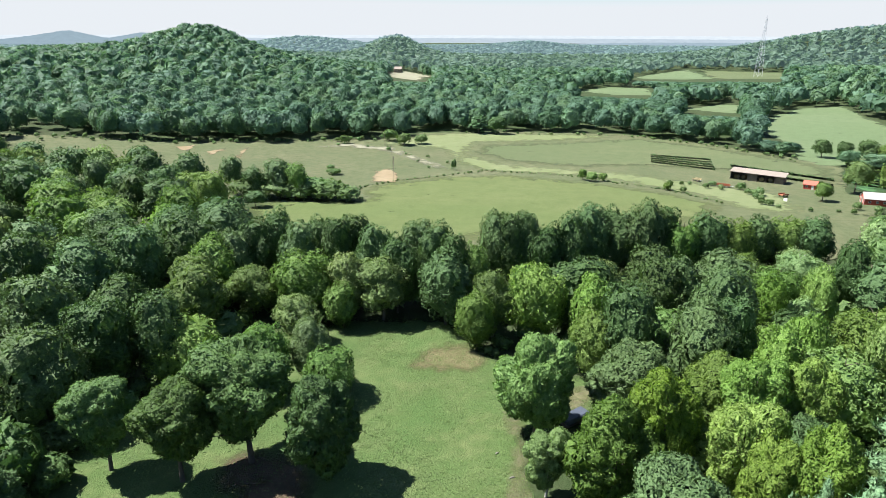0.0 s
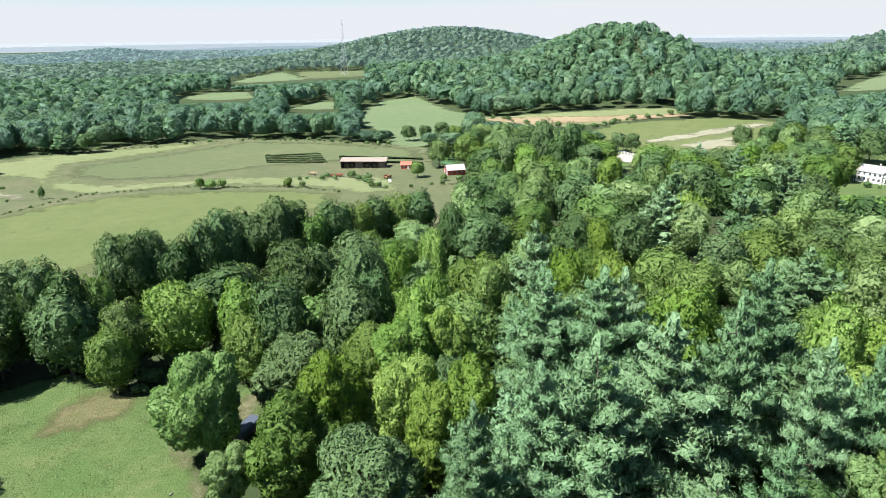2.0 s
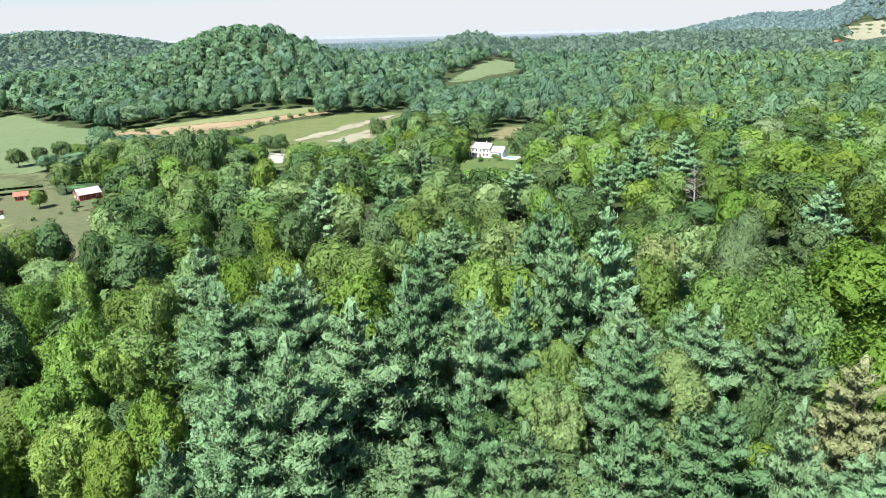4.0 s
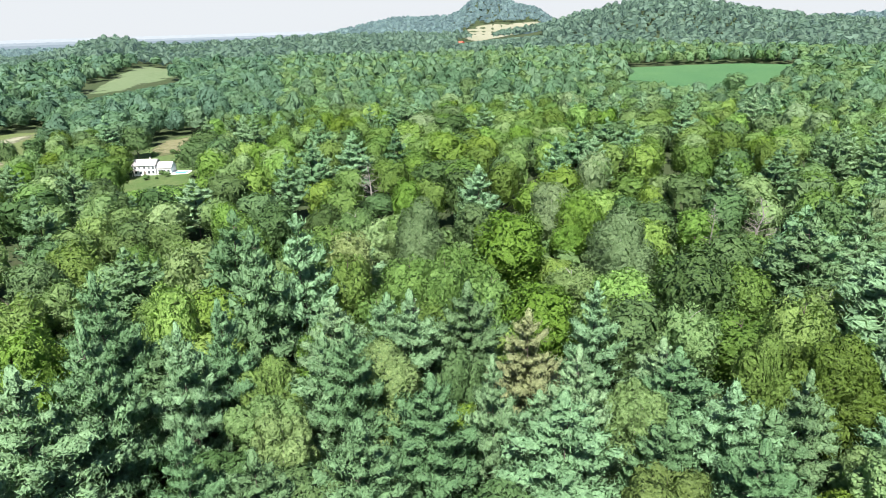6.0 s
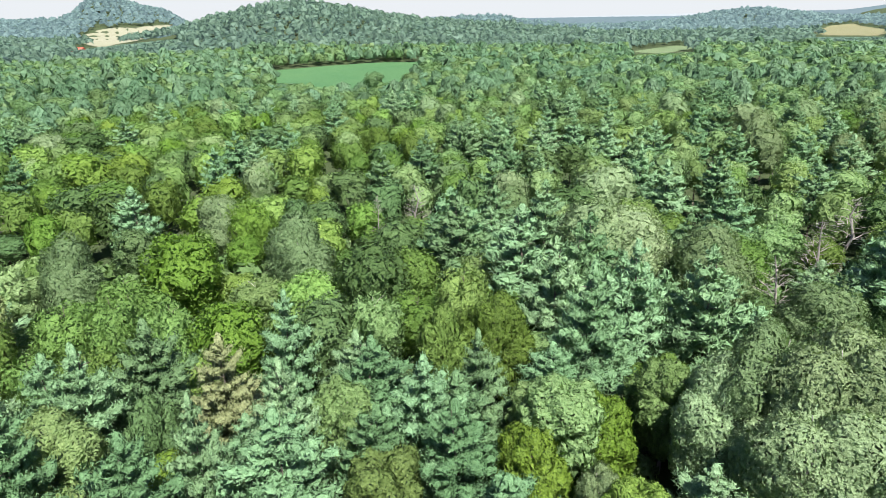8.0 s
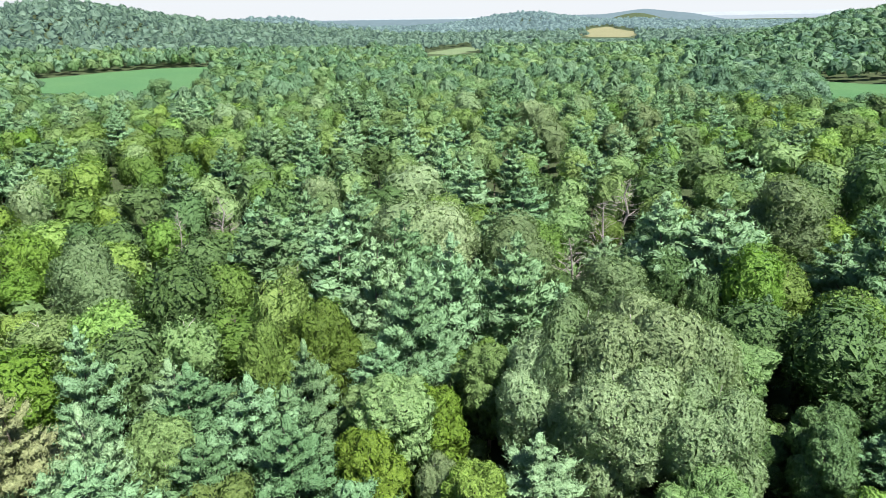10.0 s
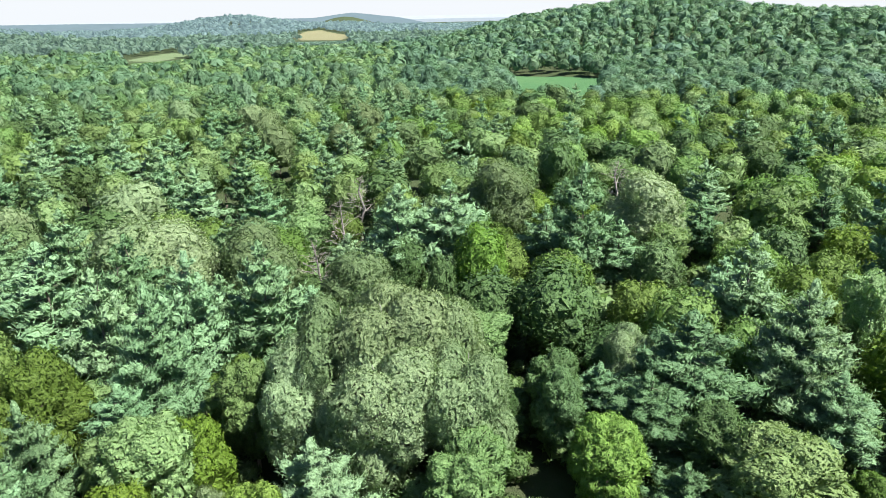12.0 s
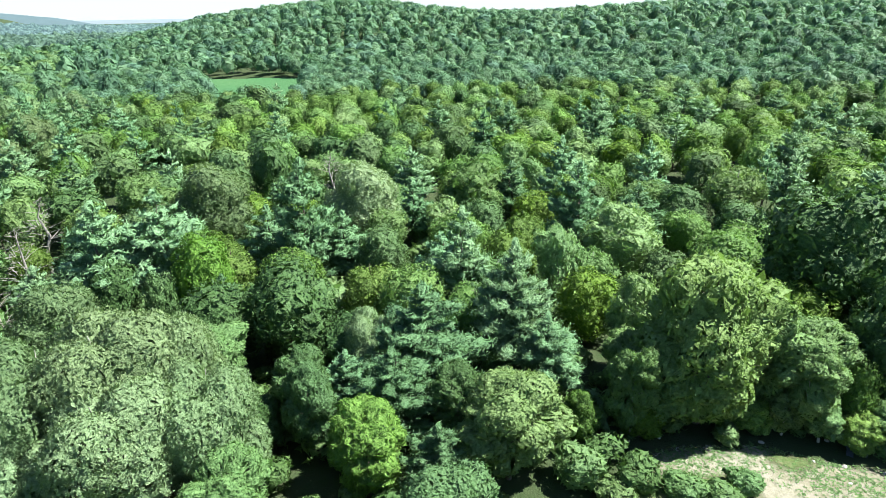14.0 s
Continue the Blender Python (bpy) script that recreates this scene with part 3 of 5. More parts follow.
def sprays(rng, v, t, n, count, length, width, upright=0.0, depth=(-0.1, 0.75)):
    """Loose leaf sprays lying over a surface, some deeper in and some standing out. Returns their corners and the way they face."""
    w = rng.dirichlet((1, 1, 1), count)[..., None]
    area = np.linalg.norm(np.cross(v[t[:, 1]] - v[t[:, 0]], v[t[:, 2]] - v[t[:, 0]]), axis=1)
    pick = t[rng.choice(len(t), count, p=area / area.sum())]
    at, face = (v[pick] * w).sum(1), unit((n[pick] * w).sum(1))
    at = at + face * rng.uniform(*depth, (count, 1)) * length
    tilt = unit(face + 0.7 * rng.standard_normal((count, 3)))
    side = unit(np.cross(tilt, rng.standard_normal((count, 3))))
    along = np.cross(side, tilt)
    if upright:
        along = unit(along + upright * (face * (0.6, 0.6, 0) + (0, 0, 1)))
        side = unit(np.cross(along, tilt))
    size = rng.uniform(0.55, 1.4, (count, 1)) / 2
    a, b = along * length * size, side * width * size
    lie = unit(face + 0.27 * rng.standard_normal((count, 3)) + (0, 0, 0.08))
    b *= np.where((np.cross(b, a) * lie).sum(1, keepdims=True) > 0, 1, -1)
    c = np.stack([at - a - b * 0.8, at - a * 0.3 + b + a * rng.uniform(-0.5, 0.5, (count, 1)), at + a], 1).reshape(-1, 3)
    return c, np.repeat(lie, 3, 0)


LOW_WAIST = {"maple": 0.42, "bright_maple": 0.46, "ash": 0.62, "birch": 0.56}  # height of the widest part


def broad_crown(kind, level, seed):
    """A domed crown of big lobes, each knobbed with leafy clumps: a shaded inside and loose leaf sprays over it."""
    high, wide, bare, deep, lobes, many, length = BROAD[kind]
    rng = np.random.default_rng(seed)
    small = kind == "shrub"
    big = knobs(rng, lobes if level < 4 else 8, 0.6)
    clumps = knobs(rng, 60 if small else (130, 110, 80, 50, 24, 16)[level], 0.4)
    tufts_ = knobs(rng, 420, 0.5)
    turn = rng.uniform(0, 6.28)
    waist = high * (bare + (1 - bare) * (LOW_WAIST.get(kind, 0.5) if level < 2 else 0.56 if level == 2 else 0.48))

    def surface(d, rough, within):
        knob = (0.2, 0.2, 0.18, 0.14, 0.1, 0.08)[level] * (0.6 if kind == "poplar" else 1)
        even = unit(d * (1, 1, 1 if small else 1.8))  # keeps the clumps round on a tall crown
        r = 1.0 - deep * 1.2 * (1 - big(unit(d * (1, 1, 1.3))))
        if within and 0 < level < 5:  # the shaded inside, under the creases
            r += rough * rng.standard_normal(len(d)) - 0.02 - knob
        else:
            r -= knob * (1 - clumps(even)) + (0.06 * (1 - tufts_(even)) if level < 2 and not small and kind != "poplar" else 0) + (0.03 if within else 0)
        r *= (np.hypot(d[:, 0], d[:, 1]) ** 2.3 + np.abs(d[:, 2]) ** 2.3) ** (-1 / 2.3)  # fuller than a ball
        v = d * (r * 1.1)[:, None] * np.where(d[:, 2:] > 0, (wide / 2, wide / 2, high - waist), (wide / 2, wide / 2, waist - high * bare))
        v[:, :2] *= (1 + 0.13 * np.cos(np.arctan2(d[:, 1], d[:, 0]) * 2 + turn))[:, None]
        sink = np.clip(-d[:, 2], 0, 1)
        if kind == "ash":  # narrowing to the stem
            v[:, :2] *= (1 - 0.3 * sink)[:, None]
        return v + (0, 0, waist)

    bv, bt = BALL[(2, 2, 1, 1, 1, 0)[level] if small else (4, 3 if kind == "poplar" else 2, 2, 2, 1, 0)[level]]
    v = surface(bv, (0.01, 0.02, 0.03, 0.03, 0.05, 0.07)[level], True)
    least = (-2, -2, -0.72, -0.72, -0.8, -0.6)[level]
    keep = bt[bv[bt, 2].min(1) > least]
    body = facets(rng, v, keep, normals(v, bt) + (0, 0, 0.08), 0.25 if level == 0 else 0.2, 0.2 if level == 0 else 0.08)
    count = int((7500, 3800, 850, 300, 90, 0)[level] * many) if not small else (900, 500, 260, 120, 50, 0)[level]
    if not count:
        return body
    fv, ft = BALL[3 if small else (4, 4, 3, 3, 2, 1)[level]]
    v = surface(fv, 0.0, False)
    n = normals(v, ft)
    grow = (0.82, 1.25, 1.85, 2.5, 3.6, 6.0)[level]
    depth = ((-0.5, 0.6), (-0.4, 0.55), (-0.3, 0.55), (-0.2, 0.5), (-0.1, 0.5), (0, 0))[level]
    return with_cards(*body, *sprays(rng, v, ft[fv[ft, 2].min(1) > least], n, count, length * grow, length * 0.78 * grow, 0.9 if kind == "poplar" else 0.0, (-0.3, 1.3) if kind == "poplar" else depth))


def pine_crown(level, seed, high=21.0, wide=10.5):
    """Tiers of upswept boughs, each of flat plumes of needles, with dark gaps between."""
    rng = np.random.default_rng(seed)
    tiers = (11, 9, 7)[level]
    bv, bt = BALL[0 if level else 1]
    bt = bt[bv[bt, 2].mean(1) > -0.62]
    vs, inner, ts, ns, at = [], [], [], [], 0
    for k in range(tiers):
        u = (k + rng.uniform(0.2, 0.8)) / tiers
        reach = wide / 2 * 1.08 * (1 - u ** 1.7) + 0.6
        arms = int(rng.integers(5, 7)) if u < 0.7 else 4
        turn = rng.uniform(0, 6.3)
        for j in range(arms):
            a = turn + 2 * np.pi * (j + rng.uniform(-0.25, 0.25)) / arms
            far = reach * rng.uniform(0.68, 1.14)
            z0 = high * (0.2 + 0.75 * u) + rng.uniform(-0.5, 0.5)
            rise = rng.uniform(0.08, 0.3) + 0.35 * u
            for f in ((0.32, 0.64, 0.95) if level == 0 else (0.45, 0.88) if level == 1 else (0.42, 0.85)):
                aa = a + rng.uniform(-0.16, 0.16)
                fat = rng.uniform(0.8, 1.2) * (1.0 if level == 0 else 1.25)
                size = np.array([0.25 * far + 0.3, 0.24 * far * (1.2 - 0.45 * f) + 0.3, 0.10 * far + 0.32]) * fat
                p = bv * size * (1 + 0.2 * rng.standard_normal((len(bv), 1)))
                n = unit(bv / size)
                tip = math.atan(rise * (0.5 + f))
                turned_ = np.array(Euler((rng.uniform(-0.25, 0.25), -tip, aa)).to_matrix())
                inner.append(0.58 * p @ turned_.T + (far * f * math.cos(aa), far * f * math.sin(aa), z0 + rise * far * f))
                vs.append(p @ turned_.T + (far * f * math.cos(aa), far * f * math.sin(aa), z0 + rise * far * f))
                ns.append(n @ turned_.T)
                ts.append(bt + at)
                at += len(bv)
    vs.append(bv * (0.5, 0.5, 1.3) + (0, 0, high * 0.97))
    inner.append(vs[-1])
    ns.append(bv)
    ts.append(bt + at)
    v, t = np.concatenate(vs), np.concatenate(ts)
    mass = unit(v - (0, 0, high * 0.3)) * (1, 1, 0.6)
    n = unit(np.concatenate(ns) + 0.7 * mass + (0, 0, 0.2))
    count, length, slim = ((16000, 0.6, 0.17), (4800, 0.85, 0.28), (1000, 1.15, 0.44))[level]
    return with_cards(*facets(rng, np.concatenate(inner), t, n, 0.15, 0.06), *sprays(rng, v, t, n, count, length, slim, 0.9, (-0.5, 0.6)))


def mound_pine(kind, level, seed):
    """A far pine's crown: a closed ragged cone of boughs."""
    rng = np.random.default_rng(seed)
    bv, bt = BALL[2 if level < 4 else 1]
    high, wide = TALL[kind]
    u = (bv[:, 2] + 1) / 2
    a = np.arctan2(bv[:, 1], bv[:, 0])
    turn, arms = rng.uniform(0, 6.3), rng.integers(4, 7)
    lobe = 1 + 0.22 * np.cos(arms * a + turn + 9 * u) + 0.16 * np.cos(3 * a - 14 * u) + 0.1 * rng.standard_normal(len(bv))
    r = wide / 2 * 1.15 * np.clip(1 - u, 0, 1) ** 0.55 * np.clip(u / 0.16, 0, 1) ** 0.5 * lobe
    v = np.stack([r * np.cos(a), r * np.sin(a), high * (0.08 + 0.9 * u) + 0.2 * r], 1)
    n = normals(v, bt)
    bt = bt[bv[bt, 2].min(1) > -0.75]
    count, grow = {3: (140, 2.6), 4: (40, 4.0), 5: (0, 1)}[level]
    body = facets(rng, v, bt, n + (0, 0, 0.15), 0.25, 0.12)
    return with_cards(*body, *sprays(rng, v, bt, n, count, 0.5 * grow, 0.26 * grow, 0.6)) if count else body


def dead_frame(seed, high=15.0):
    """A bare dead tree: trunk, limbs and twigs."""
    rng = np.random.default_rng(seed)
    out = [limbs(rng, high, 0.2, 0.3, 9, 3.2, 0.6)]
    for _ in range(46):
        z, a = high * rng.uniform(0.35, 0.95), rng.uniform(0, 6.3)
        far = 3.0 * (1.15 - z / high) * rng.uniform(0.6, 1.3)
        d = np.array([math.cos(a), math.sin(a), 0.55])
        p = d * far * 0.35 + (0, 0, z)
        out.append(tube([p, p + d * far * 0.4 + rng.standard_normal(3) * 0.2, p + d * far * 0.75 + rng.standard_normal(3) * 0.35], (0.05, 0.035, 0.012), 3))
    return joined(out)


CROWN, TRUNK = {}, {}
CROWN_SHAPE = {}


def crown_shape(kind, level, seed):
    key = kind, level, seed
    if key not in CROWN_SHAPE:
        code = sum(map(ord, kind)) * 31 + seed * 7 + level
        build = broad_crown if "pine" not in kind else mound_pine if level > 2 else None
        CROWN_SHAPE[key] = build(kind, level, code) if build else pine_crown(level, code)
    return CROWN_SHAPE[key]


def crown_mesh(kind, level, seed):
    key = kind, level, seed
    if key not in CROWN:
        v, t, f = crown_shape(*key)
        CROWN[key] = mesh_np("crown", v, t, [LEAF[kind]], face=f)
    return CROWN[key]


def trunk_mesh(kind, seed):
    key = kind, seed
    if key not in TRUNK:
        rng = np.random.default_rng(seed + 900)
        high = TALL[kind][0]
        if kind == "dead":
            v, t = dead_frame(seed + 50)
        elif "pine" in kind:
            v, t = limbs(rng, high * 0.96, 0.28, 0.12, 14, 3.2, 0.12, 4)
        elif kind == "shrub":
            v, t = limbs(rng, high * 0.7, 0.06, 0.1, 5, 1.4, 0.9, 4)
        else:
            v, t = limbs(rng, high * 0.86, 0.24, 0.2, 8, 3.4, 0.7)
        wood = {"dead": DEAD_WOOD, "birch": PALE_BARK, "poplar": PALE_BARK}.get(kind, BARK)
        TRUNK[key] = mesh_np("trunk", v, t, [wood], smooth=np.ones(len(t), bool))
    return TRUNK[key]


NAMES = {
    "maple": ("maple_tree", "leafy green maple with a full rounded crown", "maples of the wood"),
    "bright_maple": ("maple_tree", "yellow-green maple with a dense lumpy crown", "yellow-green maples"),
    "oak": ("oak_tree", "broad dark green oak with a heavy crown", "oaks of the wood"),
    "pine": ("pine_tree", "tall blue-green white pine with tiered boughs", "pines of the wood"),
    "birch": ("birch_tree", "airy light green birch with a pale trunk", "birches of the wood"),
    "poplar": ("poplar_tree", "large grey-green poplar with flickering pale leaves", "poplars of the wood"),
    "ash": ("ash_tree", "young green ash on a bare slender trunk", "ashes at the clearing"),
    "gold": ("ash_tree", "yellowing ash turning early towards autumn", "yellowing trees"),
    "brown_pine": ("pine_tree", "dying pine with browning needles", "browning pines"),
    "dead": ("dead_tree", "bare grey dead tree without leaves", "dead trees"),
    "shrub": ("shrub", "low green leafy shrub", "shrubs"),
}
STOOD = []  # x, y, height and half width of each single tree


def plant(kind, x, y, high, wide, seed=0, level=None, label=""):
    """One tree: a trunk with its limbs and a leafy crown."""
    name, text, group = NAMES[kind]
    h0, w0 = TALL[kind]
    far = math.hypot(x, y)
    level = (0 if far < 82 else 1 if far < 170 else 2) if level is None else level
    root = tagged(new(name), label or text, "shrub" if kind == "shrub" else "tree", group)
    spin = (x * 7.3 + y * 3.1) % 6.28
    root.matrix_basis = Matrix.LocRotScale((x, y, float(ground_z(x, y)) + 0.05), Euler((0, 0, spin)), (wide / w0, wide / w0, high / h0))
    seed = (seed or int(abs(x * 5 + y * 3))) % 3
    new("trunk", trunk_mesh(kind, seed)).parent = root
    if kind != "dead":
        new("crown", crown_mesh(kind, level, seed)).parent = root
    STOOD.append((x, y, high, wide / 2))
    return root


# woods lowered to fit the camera's view: azimuths, sightline in degrees, near and far
SIGHTLINES = (
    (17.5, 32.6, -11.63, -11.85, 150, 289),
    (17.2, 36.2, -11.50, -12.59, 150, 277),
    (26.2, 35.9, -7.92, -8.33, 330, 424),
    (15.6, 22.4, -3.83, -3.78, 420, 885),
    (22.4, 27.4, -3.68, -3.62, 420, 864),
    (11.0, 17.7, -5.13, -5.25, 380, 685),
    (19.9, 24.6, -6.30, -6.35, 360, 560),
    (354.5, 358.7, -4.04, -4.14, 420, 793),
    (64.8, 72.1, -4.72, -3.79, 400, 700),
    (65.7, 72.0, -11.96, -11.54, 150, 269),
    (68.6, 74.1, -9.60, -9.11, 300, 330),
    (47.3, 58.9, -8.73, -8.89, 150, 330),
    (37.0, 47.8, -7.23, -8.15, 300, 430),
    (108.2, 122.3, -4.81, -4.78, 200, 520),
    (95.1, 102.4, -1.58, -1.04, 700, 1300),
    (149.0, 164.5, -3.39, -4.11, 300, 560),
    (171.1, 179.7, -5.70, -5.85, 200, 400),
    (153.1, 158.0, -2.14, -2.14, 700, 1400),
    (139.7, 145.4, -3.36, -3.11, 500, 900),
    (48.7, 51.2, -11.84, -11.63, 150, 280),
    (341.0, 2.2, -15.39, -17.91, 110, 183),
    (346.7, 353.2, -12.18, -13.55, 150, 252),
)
# single trees: kind, place, height and crown width in metres
plant("ash", -41.2, 64.8, 13.6, 9.0)
plant("ash", -31.6, 62.9, 14.0, 11.0)
plant("ash", -24.3, 66.6, 17.0, 14.0)
plant("oak", -14.2, 63.6, 14.6, 9.8)
plant("maple", -17.0, 81.8, 8.9, 9.1)
plant("poplar", -20.2, 85.6, 11.1, 7.3)
plant("maple", 12.0, 73.0, 16.5, 10.3)
plant("maple", -18.7, 104.8, 10.1, 6.7)
plant("birch", 11.8, 60.9, 9.9, 6.0)
plant("maple", 18.8, 59.1, 15.5, 11.8)
plant("bright_maple", 24.7, 61.2, 17.3, 9.3)
plant("maple", -26.7, 82.8, 12.6, 8.5)
plant("bright_maple", -39.1, 84.4, 12.8, 11.7)
plant("oak", -73.0, 211.2, 14.9, 8.1)
plant("oak", -64.1, 205.7, 11.6, 8.8)
plant("oak", -55.3, 206.2, 13.9, 11.6)
plant("maple", -49.8, 204.5, 12.9, 8.6)
plant("shrub", -45.1, 206.6, 7.6, 14.4)
plant("shrub", -39.0, 203.8, 6.3, 13.2)
plant("shrub", -33.8, 203.2, 5.0, 11.2)
plant("shrub", -50.2, 204.4, 6.8, 13.4)
plant("shrub", -56.6, 205.9, 6.4, 13.6)
plant("shrub", -62.6, 207.3, 6.7, 13.7)
plant("shrub", -43.2, 208.1, 4.9, 11.6)
plant("shrub", -67.3, 205.3, 6.4, 11.7)
plant("shrub", -45.8, 252.9, 2.7, 7.0)
plant("shrub", -49.3, 266.0, 1.9, 3.9)
plant("oak", -59.7, 191.9, 6.0, 7.3)
plant("shrub", 3.1, 270.5, 4.9, 2.4)
plant("maple", 54.8, 251.6, 5.0, 3.7)
plant("maple", 58.1, 249.3, 4.1, 5.1)
plant("maple", 62.7, 249.8, 3.7, 3.7)
plant("maple", 82.9, 232.7, 3.4, 4.0)
plant("maple", 132.6, 217.8, 7.1, 6.9)
plant("shrub", 87.4, 228.9, 2.5, 2.7)
plant("pine", 19.3, 383.5, 12.0, 11.7)
plant("oak", 29.9, 381.3, 10.9, 12.3)
plant("shrub", -13.8, 340.7, 5.4, 7.3)
plant("shrub", -22.5, 335.7, 6.5, 9.1)
plant("shrub", -30.9, 347.1, 6.7, 9.4)
plant("shrub", -53.6, 334.2, 4.4, 6.1)
plant("oak", 145.2, 187.9, 15.3, 11.8)
plant("oak", 152.3, 184.2, 17.8, 13.0)
plant("bright_maple", 154.7, 176.9, 16.0, 10.6)
plant("oak", 168.1, 183.1, 24.3, 11.2)
plant("oak", 187.3, 186.0, 21.7, 10.7)
plant("oak", 190.0, 178.9, 13.9, 12.9)
plant("oak", 145.1, 194.3, 11.9, 9.9)
plant("oak", 169.5, 175.5, 17.7, 11.0)
plant("oak", 241.5, 200.7, 10.5, 8.5)
plant("oak", 241.9, 208.7, 10.3, 9.2)
plant("oak", 184.7, 311.3, 9.5, 9.1)
plant("oak", 190.7, 303.0, 10.0, 9.0)
plant("oak", 196.4, 295.1, 12.6, 10.8)
plant("maple", 201.7, 289.1, 9.8, 9.5)
plant("oak", 206.2, 284.0, 9.1, 9.4)
plant("oak", 287.9, 173.2, 12.3, 10.9)
plant("oak", 292.5, 163.3, 12.7, 10.8)
plant("oak", 291.4, 118.4, 15.1, 14.1)
plant("oak", 302.0, 96.4, 7.8, 7.4)
plant("maple", 244.0, 108.5, 10.4, 12.0)
plant("oak", 247.0, 116.3, 13.0, 13.5)
plant("shrub", -55.6, 68.9, 6.2, 5.2)
plant("oak", -29.1, 117.4, 17.0, 9.1)
plant("oak", -21.4, 120.6, 17.0, 9.2)
plant("oak", -13.7, 115.2, 17.0, 8.8)
plant("oak", -9.3, 111.6, 17.0, 8.5)
plant("oak", -1.6, 114.0, 18.0, 8.6)
plant("maple", 5.0, 110.9, 16.0, 7.4)
plant("oak", 13.3, 121.8, 18.0, 9.2)
plant("oak", 20.3, 120.3, 17.0, 9.2)
plant("oak", 25.6, 121.8, 18.0, 9.3)
plant("oak", 34.9, 128.9, 18.0, 10.5)
plant("oak", 39.2, 128.7, 18.0, 10.0)
plant("oak", 46.7, 130.9, 17.0, 10.3)
plant("maple", 50.2, 128.0, 16.0, 10.2)
plant("oak", 55.8, 129.5, 16.0, 10.5)
plant("maple", 61.7, 130.1, 16.0, 10.7)
plant("oak", 69.2, 133.7, 15.0, 10.4)
plant("maple", 75.9, 135.2, 15.0, 10.7)
plant("oak", 81.5, 134.2, 15.0, 10.9)
plant("oak", -38.4, 121.6, 16.0, 9.5)
plant("oak", -41.7, 117.8, 16.0, 9.4)
plant("maple", -44.7, 114.0, 16.0, 10.4)
plant("oak", -49.5, 81.7, 16.0, 13.0)
plant("oak", -61.9, 88.5, 17.0, 13.3)
plant("oak", -42.2, 84.0, 16.0, 10.0)
plant("gold", -42.9, 99.6, 16.0, 12.4)
plant("oak", -52.5, 71.9, 16.0, 11.3)
plant("oak", -65.1, 105.0, 17.0, 15.0)
plant("oak", -58.8, 113.7, 17.0, 13.1)
plant("oak", -51.9, 121.9, 17.0, 13.6)
plant("oak", -80.0, 111.2, 17.0, 15.3)
plant("oak", -35.4, 126.1, 18.0, 10.4)
plant("oak", -26.1, 122.8, 17.0, 10.0)
plant("oak", -18.2, 123.2, 17.0, 9.9)
plant("oak", -5.5, 119.9, 17.0, 10.1)
plant("oak", 1.6, 111.0, 17.0, 7.9)
plant("oak", 10.2, 123.1, 19.0, 8.7)
plant("oak", 16.4, 122.4, 18.0, 9.8)
plant("oak", 30.6, 128.4, 18.0, 11.7)
plant("oak", 42.6, 128.6, 19.0, 10.0)
plant("maple", -26.7, 109.3, 15.0, 12.8)
plant("gold", -17.8, 108.5, 15.0, 8.4)
plant("gold", -11.7, 108.4, 14.0, 11.5)
plant("oak", 0.0, 106.5, 15.0, 12.2)
plant("birch", 8.3, 101.7, 13.0, 8.4)
plant("maple", 5.2, 96.9, 12.0, 7.1)
plant("bright_maple", 15.6, 99.8, 16.0, 10.2)
plant("bright_maple", 24.1, 97.1, 15.0, 8.7)
plant("maple", 22.6, 87.6, 13.0, 9.8)
plant("oak", 27.3, 86.3, 17.0, 11.5)
plant("oak", 39.2, 101.7, 17.0, 12.4)
plant("oak", 45.1, 94.2, 17.0, 12.0)
plant("oak", 36.5, 82.3, 17.0, 12.3)
plant("gold", -26.0, 99.7, 9.0, 9.0)
plant("bright_maple", 45.8, 78.0, 15.0, 8.0)
plant("bright_maple", 37.7, 67.7, 16.0, 9.4)
plant("bright_maple", 44.0, 66.2, 16.0, 8.0)
plant("bright_maple", 31.9, 57.8, 16.0, 9.7)
plant("bright_maple", 37.0, 51.6, 17.0, 8.7)
plant("bright_maple", 32.5, 52.2, 15.0, 7.3)
plant("pine", 40.4, 35.9, 24.0, 10.6)
plant("pine", 50.1, 34.9, 24.0, 12.6)
plant("bright_maple", 70.6, 48.2, 20.0, 11.7)
plant("pine", 56.7, 49.9, 23.0, 11.2)
plant("pine", 51.9, 54.8, 22.0, 9.7)
plant("pine", 56.6, 31.9, 25.0, 8.5)
plant("pine", 29.2, 40.0, 19.0, 6.2)
plant("pine", 36.5, 39.1, 21.0, 9.3)
plant("bright_maple", 52.3, 82.3, 15.0, 6.6)
plant("oak", 36.2, 99.6, 16.0, 11.1)
plant("oak", 42.1, 84.6, 16.0, 9.2)
plant("bright_maple", 55.2, 99.2, 15.0, 5.4)
plant("bright_maple", 65.3, 102.4, 15.0, 6.9)
plant("bright_maple", 98.4, 88.7, 15.0, 7.4)
plant("bright_maple", 76.4, 75.6, 16.0, 9.2)
plant("bright_maple", 82.8, 70.9, 16.0, 7.3)
plant("maple", 63.9, 81.4, 16.0, 7.9)
plant("bright_maple", 85.3, 34.4, 19.0, 8.9)
plant("pine", 70.0, 36.7, 25.0, 9.2)
plant("pine", 60.6, 49.9, 22.0, 8.5)
plant("pine", 56.5, 60.8, 20.0, 8.9)
plant("pine", 61.6, 25.0, 22.0, 7.1)
plant("pine", 67.4, 22.2, 22.0, 6.8)
plant("pine", 85.2, 21.9, 25.0, 8.0)
plant("pine", 91.0, 16.6, 25.0, 9.2)
plant("gold", 106.6, 37.4, 18.0, 11.7)
plant("gold", 107.5, 10.8, 19.0, 11.2)
